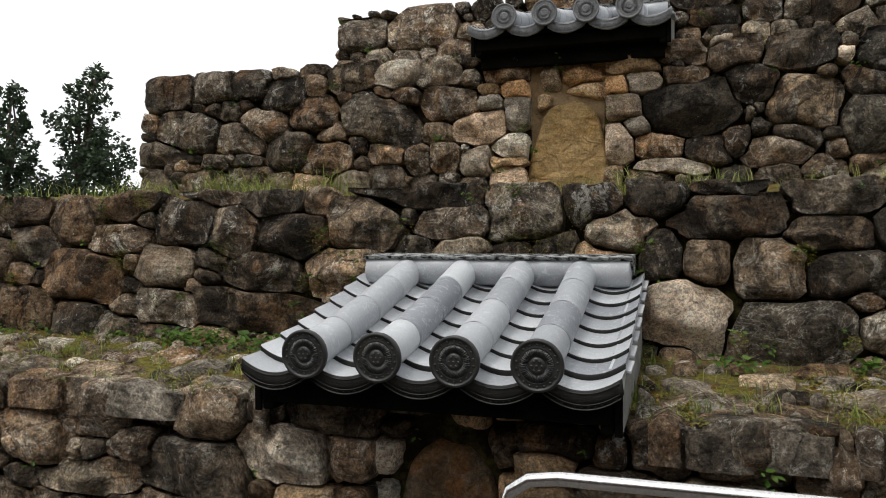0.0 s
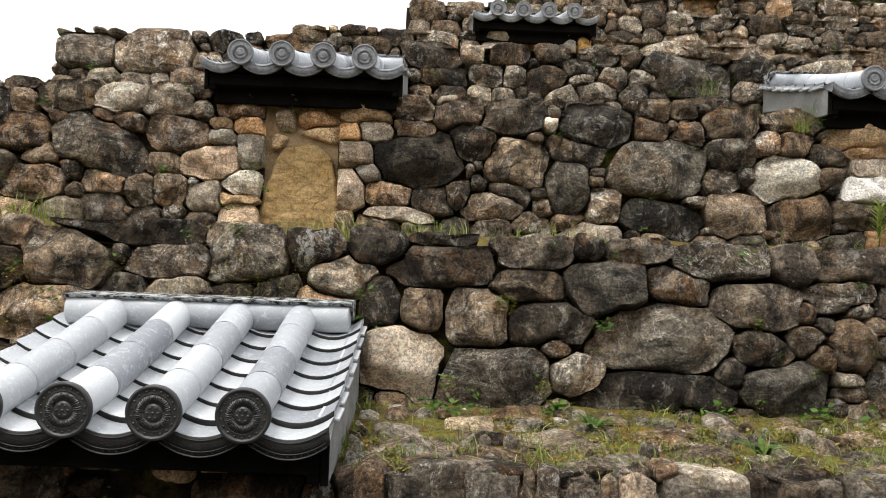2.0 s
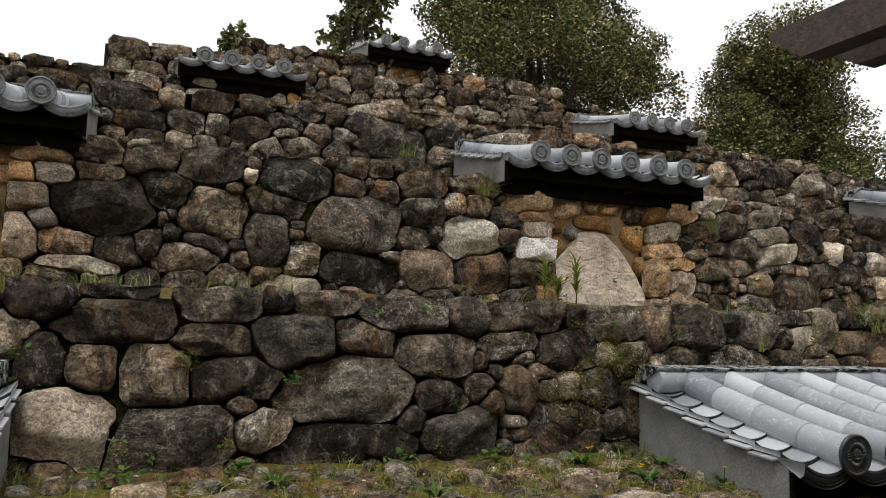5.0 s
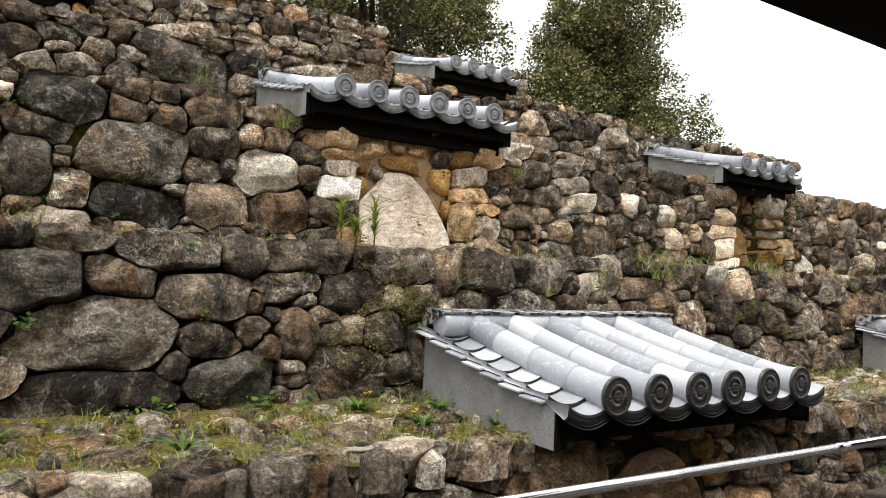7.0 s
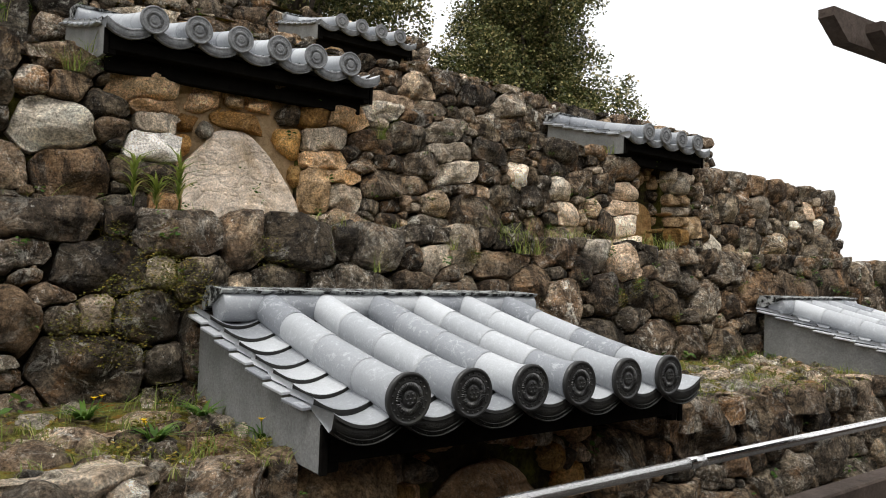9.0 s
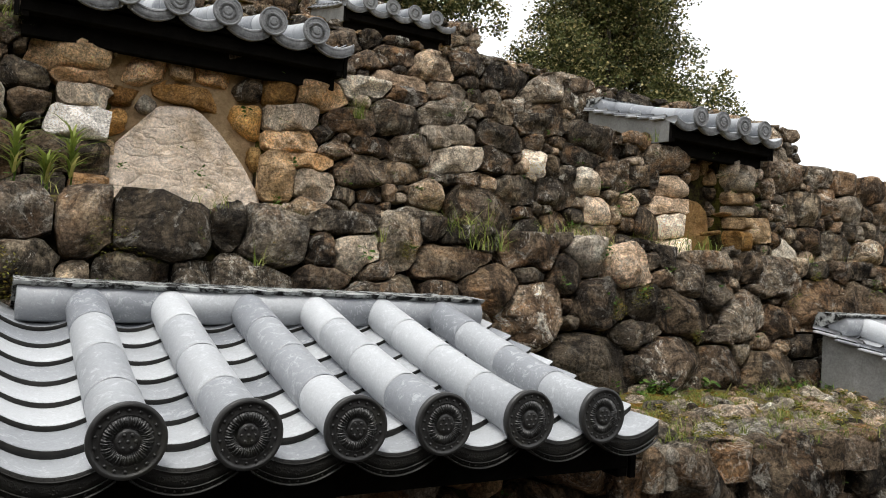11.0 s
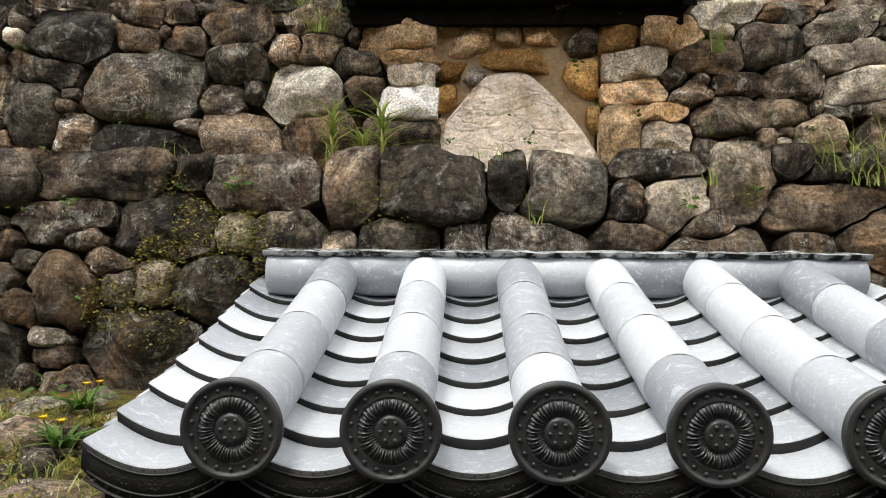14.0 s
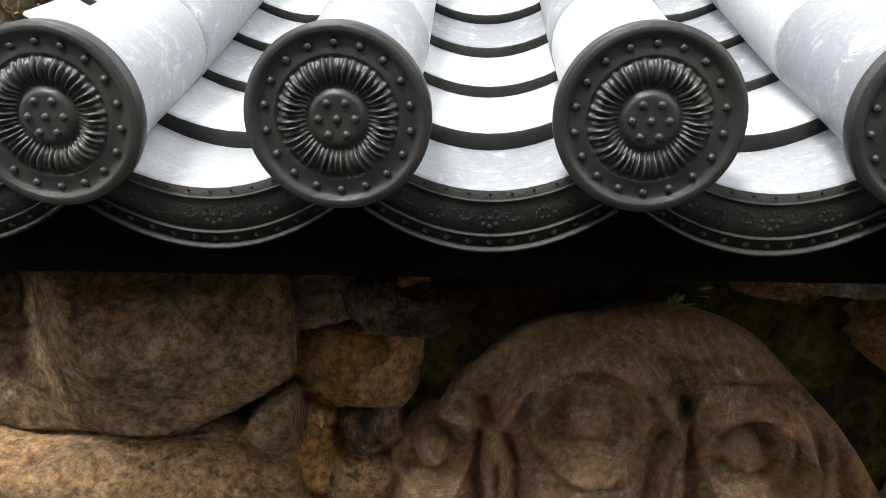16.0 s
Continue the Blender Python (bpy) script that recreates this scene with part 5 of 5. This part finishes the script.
upper = [(-2.9, 4.6, 1.62, 0.35, 190, 0.26), (-2.35, 4.7, 1.62, 0.3, 120, 0.26), (-3.4, 4.3, 1.62, 0.3, 90, 0.2), (-3.9, 4.2, 1.62, 0.4, 90, 0.16), (-2.3, 3.92, 1.60, 0.12, 40, 0.17), (-3.0, 3.85, 1.58, 0.1, 40, 0.2),
         (-0.22, 3.88, 1.56, 0.06, 34, 0.24), (0.12, 4.2, 1.62, 0.12, 30, 0.16), (0.30, 4.2, 1.62, 0.1, 24, 0.14), (0.9, 4.4, 1.63, 0.25, 50, 0.14), (-0.62, 4.9, 1.64, 0.2, 50, 0.14),
         (4.93, 3.80, 1.55, 0.12, 60, 0.24), (5.0, 3.72, 1.5, 0.12, 40, 0.18), (4.45, 3.76, 1.50, 0.03, 12, 0.14), (3.72, 3.8, 1.56, 0.05, 16, 0.15), (5.9, 4.2, 1.63, 0.25, 50, 0.18), (7.0, 4.4, 1.63, 0.4, 80, 0.2), (3.83, 3.62, 1.36, 0.03, 10, 0.13)]
for _ in range(90):
    upper.append((rng.uniform(-4, 12), rng.uniform(3.82, 4.9), 1.60, rng.uniform(0.03, 0.12), rng.randint(4, 14), rng.choice((0.06, 0.09, 0.14))))
grass_patch("wall_top_grass", "tufts of long grass on the terrace edge", upper, GRASS, 2)
high = [(2.78, 5.36, 2.50, 0.06, 34, 0.2), (2.9, 5.5, 2.66, 0.08, 20, 0.16), (4.98, 5.34, 2.38, 0.04, 34, 0.24), (2.5, 6.45, 3.0, 0.08, 26, 0.2), (7.75, 5.4, 2.62, 0.06, 16, 0.16)]
for _ in range(60):
    high.append((rng.uniform(-3, 11), rng.uniform(5.46, 5.8), 2.64, 0.05, rng.randint(4, 10), 0.09))
grass_patch("upper_wall_grass", "grass tufts growing from the upper stone wall", high, GRASS, 3)

joints = []
for key, n in (("ground", 60), ("second", 150), ("third", 120), ("fourth", 50), ("fifth", 40)):
    x0, x1, z0, z1, face, batter = TIERS[key]
    for _ in range(n):
        x, z = rng.uniform(max(x0, -4), min(x1, 10)), rng.uniform(z0, z1 - 0.05)
        joints.append((x, face + (z - z0) * batter - 0.01, z, rng.uniform(0.01, 0.05), rng.randint(3, 12), rng.choice((0.018, 0.025, 0.035))))
foot = [(rng.uniform(-4.3, 8), 3.57 + rng.uniform(-0.06, 0.03), 0.77, rng.uniform(0.03, 0.09), rng.randint(6, 24), rng.choice((0.025, 0.035, 0.05))) for _ in range(80)]
foot += [(-2.45, 3.45, 0.78, 0.22, 160, 0.05), (-2.05, 3.42, 0.78, 0.16, 90, 0.045), (-3.9, 3.3, 0.79, 0.22, 90, 0.045), (-1.62, 3.5, 0.82, 0.08, 40, 0.05), (0.25, 3.5, 0.78, 0.15, 50, 0.04)]
moss = [(x, y + 0.015, z, rng.uniform(0.03, 0.10), rng.randint(60, 160), 0.012) for x, y, z, a, b, c in joints[60:210] if rng.random() < 0.5]
moss += [(2.62, 3.61, 1.22, 0.09, 420, 0.014), (2.75, 3.63, 1.33, 0.10, 420, 0.014), (2.9, 3.63, 1.27, 0.12, 420, 0.014), (2.45, 3.60, 1.08, 0.09, 320, 0.014), (2.62, 3.58, 1.04, 0.12, 360, 0.014), (-0.5, 3.68, 1.36, 0.15, 300, 0.012), (-0.75, 3.68, 1.36, 0.12, 220, 0.012)]
bed = []
for _ in range(950):
    x, y = rng.uniform(-4.4, 8.6), rng.uniform(2.66, 3.56)
    if any(abs(x - cx) < (r - 1) * 0.14 + 0.27 for tt, cx, r, a, b in ROOFS if tt == "ground") or noise.noise((x * 1.7, y * 1.7, 8)) < -0.15:
        continue
    bed.append((x, y, 0.728 + 0.06 * (y - 2.7), rng.uniform(0.02, 0.06), rng.randint(14, 50), rng.choice((0.010, 0.014, 0.020))))
leaf_patch("terrace_moss", "yellow green moss and low herbs in the terrace joints", bed, MOSS, 8)
leaf_patch("joint_moss", "yellow green moss cushions between the wall stones", moss, MOSS, 6, True)
leaf_patch("joint_weeds", "small green weeds rooted in the wall joints", joints + foot, WEED, 4)


def dandelion(flowers, seed):
    plant = tagged(new("dandelion"), "dandelion plant with yellow flowers among the paving stones" if flowers else "leafy green weed growing among the stones", "plant", group="terrace weeds")
    r = random.Random(seed)
    vs, fs = [], []
    for i in range(26):
        t = r.uniform(0, 6.28)
        blade(vs, fs, 0.02 * math.cos(t), 0.02 * math.sin(t), 0, r.uniform(0.05, 0.10), 0.020, t, r.uniform(0.9, 1.9))
    put("leaves", mesh_of("leaves", vs, fs, WEED, smooth=False), plant)
    for i in range(flowers):
        x, y, h = r.uniform(-0.06, 0.06), r.uniform(-0.05, 0.04), r.uniform(0.05, 0.075)
        v2, f2 = tube([(x * 0.3, y * 0.3, 0), (x, y, h)], [0.0025, 0.002], 6)
        put("stalk", mesh_of("stalk", v2, f2, WEED), plant)
        v3, f3 = [], []
        for k in range(30):
            t = 2 * math.pi * k * 0.381966
            blade(v3, f3, x, y, h, 0.020 * (0.5 + 0.5 * k / 30), 0.007, t, 0.3 + 0.9 * k / 30)
        put("flower", mesh_of("flower", v3, f3, PETAL, smooth=False), plant)
    return plant


for i, (x, y, n) in enumerate(((2.46, 3.42, 2), (2.60, 3.05, 2), (2.86, 3.30, 0), (0.9, 3.3, 0), (1.5, 3.0, 0), (2.95, 2.95, 1))):
    dandelion(n, i + 3).matrix_basis = pose(x, y, 0.735 + 0.06 * (y - 2.7), 0, 0, 70 * i)


def tall_weed(seed, high):
    plant = tagged(new("tall_weed"), "tall leafy weed standing before the carved slab", "plant", group="tall weeds")
    r = random.Random(seed)
    vs, fs = tube([(0, 0, 0), (0.01, 0, high * 0.5), (0.0, 0.01, high)], [0.005, 0.004, 0.002], 6)
    put("stem", mesh_of("stem", vs, fs, WEED), plant)
    vs, fs = [], []
    for i in range(34):
        z = high * (0.25 + 0.75 * i / 34)
        blade(vs, fs, 0, 0, z, r.uniform(0.10, 0.19), 0.017, i * 2.4, r.uniform(0.8, 1.7))
    put("leaves", mesh_of("leaves", vs, fs, GRASS, smooth=False), plant)
    return plant


for i, (x, y, h) in enumerate(((2.98, 4.75, 0.27), (3.22, 4.72, 0.27), (3.12, 4.8, 0.15))):
    tall_weed(i + 1, h).matrix_basis = pose(x, y, 1.64)


# ---- trees behind ----
def tree(label, x, y, z, high, clumps, leaves, size, mat, seed, trunk=0.22):
    """clumps: offset x, y, height, radius."""
    t = tagged(new("tree"), label, "tree", group="trees behind the mound")
    t.matrix_basis = pose(x, y, z)
    r = random.Random(seed)
    path = [(0.15 * math.sin(i * 1.3), 0.1 * math.cos(i), high * 0.85 * i / 7) for i in range(8)]
    vs, fs = tube(path, [trunk * (1 - 0.11 * i) for i in range(8)], 10)
    for cx, cy, cz, cr in clumps:
        b = Vector(path[min(6, max(1, int(cz / high * 5)))])
        e = Vector((cx, cy, cz))
        m = b.lerp(e, 0.5) + Vector((0, 0, 0.25))
        v2, f2 = tube([b, m, e], [trunk * 0.4, trunk * 0.25, 0.03], 7)
        o = len(vs)
        vs += v2
        fs += [tuple(i + o for i in f) for f in f2]
    put("trunk", mesh_of("trunk", vs, fs, BARK), t)
    vs, fs = [], []
    total = sum(c[3] ** 2 for c in clumps)
    for cx, cy, cz, cr in clumps:
        subs = []
        for _ in range(max(8, int(26 * cr))):
            d = Vector((r.gauss(0, 1), r.gauss(0, 1), r.gauss(0, 1) * 0.85)).normalized()
            subs.append((Vector((cx, cy, cz)) + d * cr * r.uniform(0.55, 1.05), cr * r.uniform(0.16, 0.36)))
        for _ in range(int(leaves * cr ** 2 / total)):
            c, q = r.choice(subs)
            d = Vector((r.gauss(0, 1), r.gauss(0, 1), r.gauss(0, 1))).normalized() * q * r.random() ** 0.4
            p = c + d if r.random() < 0.72 else Vector((cx, cy, cz)) + d.normalized() * cr * 0.85 * r.random() ** 0.4
            turn = Euler((r.uniform(-1.2, 1.2), r.uniform(-1.2, 1.2), r.uniform(0, 6.28))).to_matrix()
            s = size * r.uniform(0.6, 1.3)
            o = len(vs)
            for px, py in ((0, 0), (0.32, 0.5), (0, 1.0), (-0.32, 0.5)):
                vs.append(p + turn @ Vector((px * s, py * s, 0)))
            fs.append((o, o + 1, o + 2, o + 3))
    put("crown", mesh_of("crown", vs, fs, mat, smooth=False), t)
    return t


def crown(n, wide, low, high, radius, seed):
    r = random.Random(seed)
    out = []
    for i in range(n):
        h = low + (high - low) * (i + 0.5) / n
        f = math.sin(math.pi * min(1, 0.2 + 0.75 * (h - low) / (high - low))) ** 0.7
        a = r.uniform(0, 6.28)
        d = wide * f * r.uniform(0.35, 1.0)
        out.append((d * math.cos(a), d * math.sin(a), h, radius * r.uniform(0.7, 1.2)))
    return out


tree("large evergreen tree with olive brown leaves behind the mound", 10.4, 18.0, 0.0, 12.0, crown(34, 3.3, 5.0, 12.0, 1.25, 1), 170000, 0.095, FOLIAGE, 21, 0.3)
tree("rounded evergreen tree with glossy leaves behind the wall", 16.9, 16.2, 0.0, 9.5, crown(46, 2.7, 1.8, 9.7, 1.2, 2) + [(1.9, -1.8, 4.6, 1.3), (2.5, -2.4, 3.2, 1.2), (1.5, -1.4, 6.2, 1.3), (-1.8, 1.7, 5.2, 1.2), (-2.1, 2.0, 3.8, 1.2), (-1.4, 1.3, 6.6, 1.2), (-0.6, 0.6, 8.6, 1.3)], 210000, 0.095, FOLIAGE, 22, 0.28)
tree("slim evergreen tree rising behind the mound top", 4.9, 18.0, 0.0, 10.5, crown(7, 0.7, 7.0, 11.0, 0.75, 3), 5000, 0.17, FOLIAGE, 23, 0.16)
tree("small bushy tree showing above the mound", 1.9, 16.0, 0.0, 7.6, crown(5, 0.35, 6.4, 7.5, 0.42, 4), 1600, 0.14, FOLIAGE, 24, 0.1)
tree("dark conifer with a ragged pointed crown in the distance", -17.1, 18.5, -0.7, 7.4, [(0.5, 0, 6.6, 0.45), (-0.3, 0.2, 6.3, 0.42), (-0.5, 0, 5.4, 0.6), (0.4, 0, 5.6, 0.6), (-0.3, 0.3, 4.4, 0.9), (0.6, 0, 4.2, 0.9), (0.2, 0, 3.2, 1.1), (1.1, 0.2, 2.8, 0.9), (-0.8, 0, 2.8, 0.9), (1.5, 0, 2.2, 0.8)], 9000, 0.15, NEEDLE, 25, 0.16)
tree("dark conifer with a ragged pointed crown in the distance", -18.5, 17.2, -0.3, 6.4, [(0.1, 0, 5.5, 0.4), (-0.2, 0.2, 4.8, 0.55), (0.2, 0, 4.0, 0.75), (-0.3, 0, 3.2, 0.95), (0.5, 0.3, 2.5, 1.0), (-0.6, 0.2, 2.2, 1.0)], 6500, 0.15, NEEDLE, 26, 0.16)


# ---- paving stones of the lower terrace ----
def paving():
    """Flat stones bedded in the terrace, the largest as pieces of their own."""
    hold = [(cx - (r - 1) * 0.14 - 0.27, cx + (r - 1) * 0.14 + 0.27, 2.5, 3.7) for tt, cx, r, a, b in ROOFS if tt == "ground"]
    stones, owner, near, grid = pack(-4.4, 8.2, 2.66, 3.58, [], [(0.105, 240, 1.8), (0.08, 700, 1.8), (0.058, 1500, 1.7), (0.038, 1800, 1.6), (0.025, 900, 1.5)], hold, 33, 0.012, 0.0)
    r = random.Random(33)
    made = 0
    rest_v, rest_f = [], []
    for n, cx, cy, line in outlines(stones, owner, near, grid, 16, 0.010, 0.006):
        me = stone_mesh("paving_stone", line, r.uniform(0.004, 0.022), 4, r.choices((FLAT, DARK, BROWN), (0.5, 0.2, 0.3))[0], 0.007, 4000 + n)
        m = pose(cx, cy, 0.735 + 0.06 * (cy - 2.7) + 0.031 + r.uniform(-0.010, 0.012), -90, 0, 0)
        if made < 300:
            put("paving_stone", me, lower_terrace, m)
        else:
            o = len(rest_v)
            rest_v += [m @ v.co for v in me.vertices]
            rest_f += [tuple(i + o for i in p.vertices) for p in me.polygons]
            bpy.data.meshes.remove(me)
        made += 1
    if rest_v:
        tagged(put("paving_chips", mesh_of("paving_chips", rest_v, rest_f, FLAT)), "small flat stones bedded in the mossy terrace", "paving", kind="stuff")


paving()
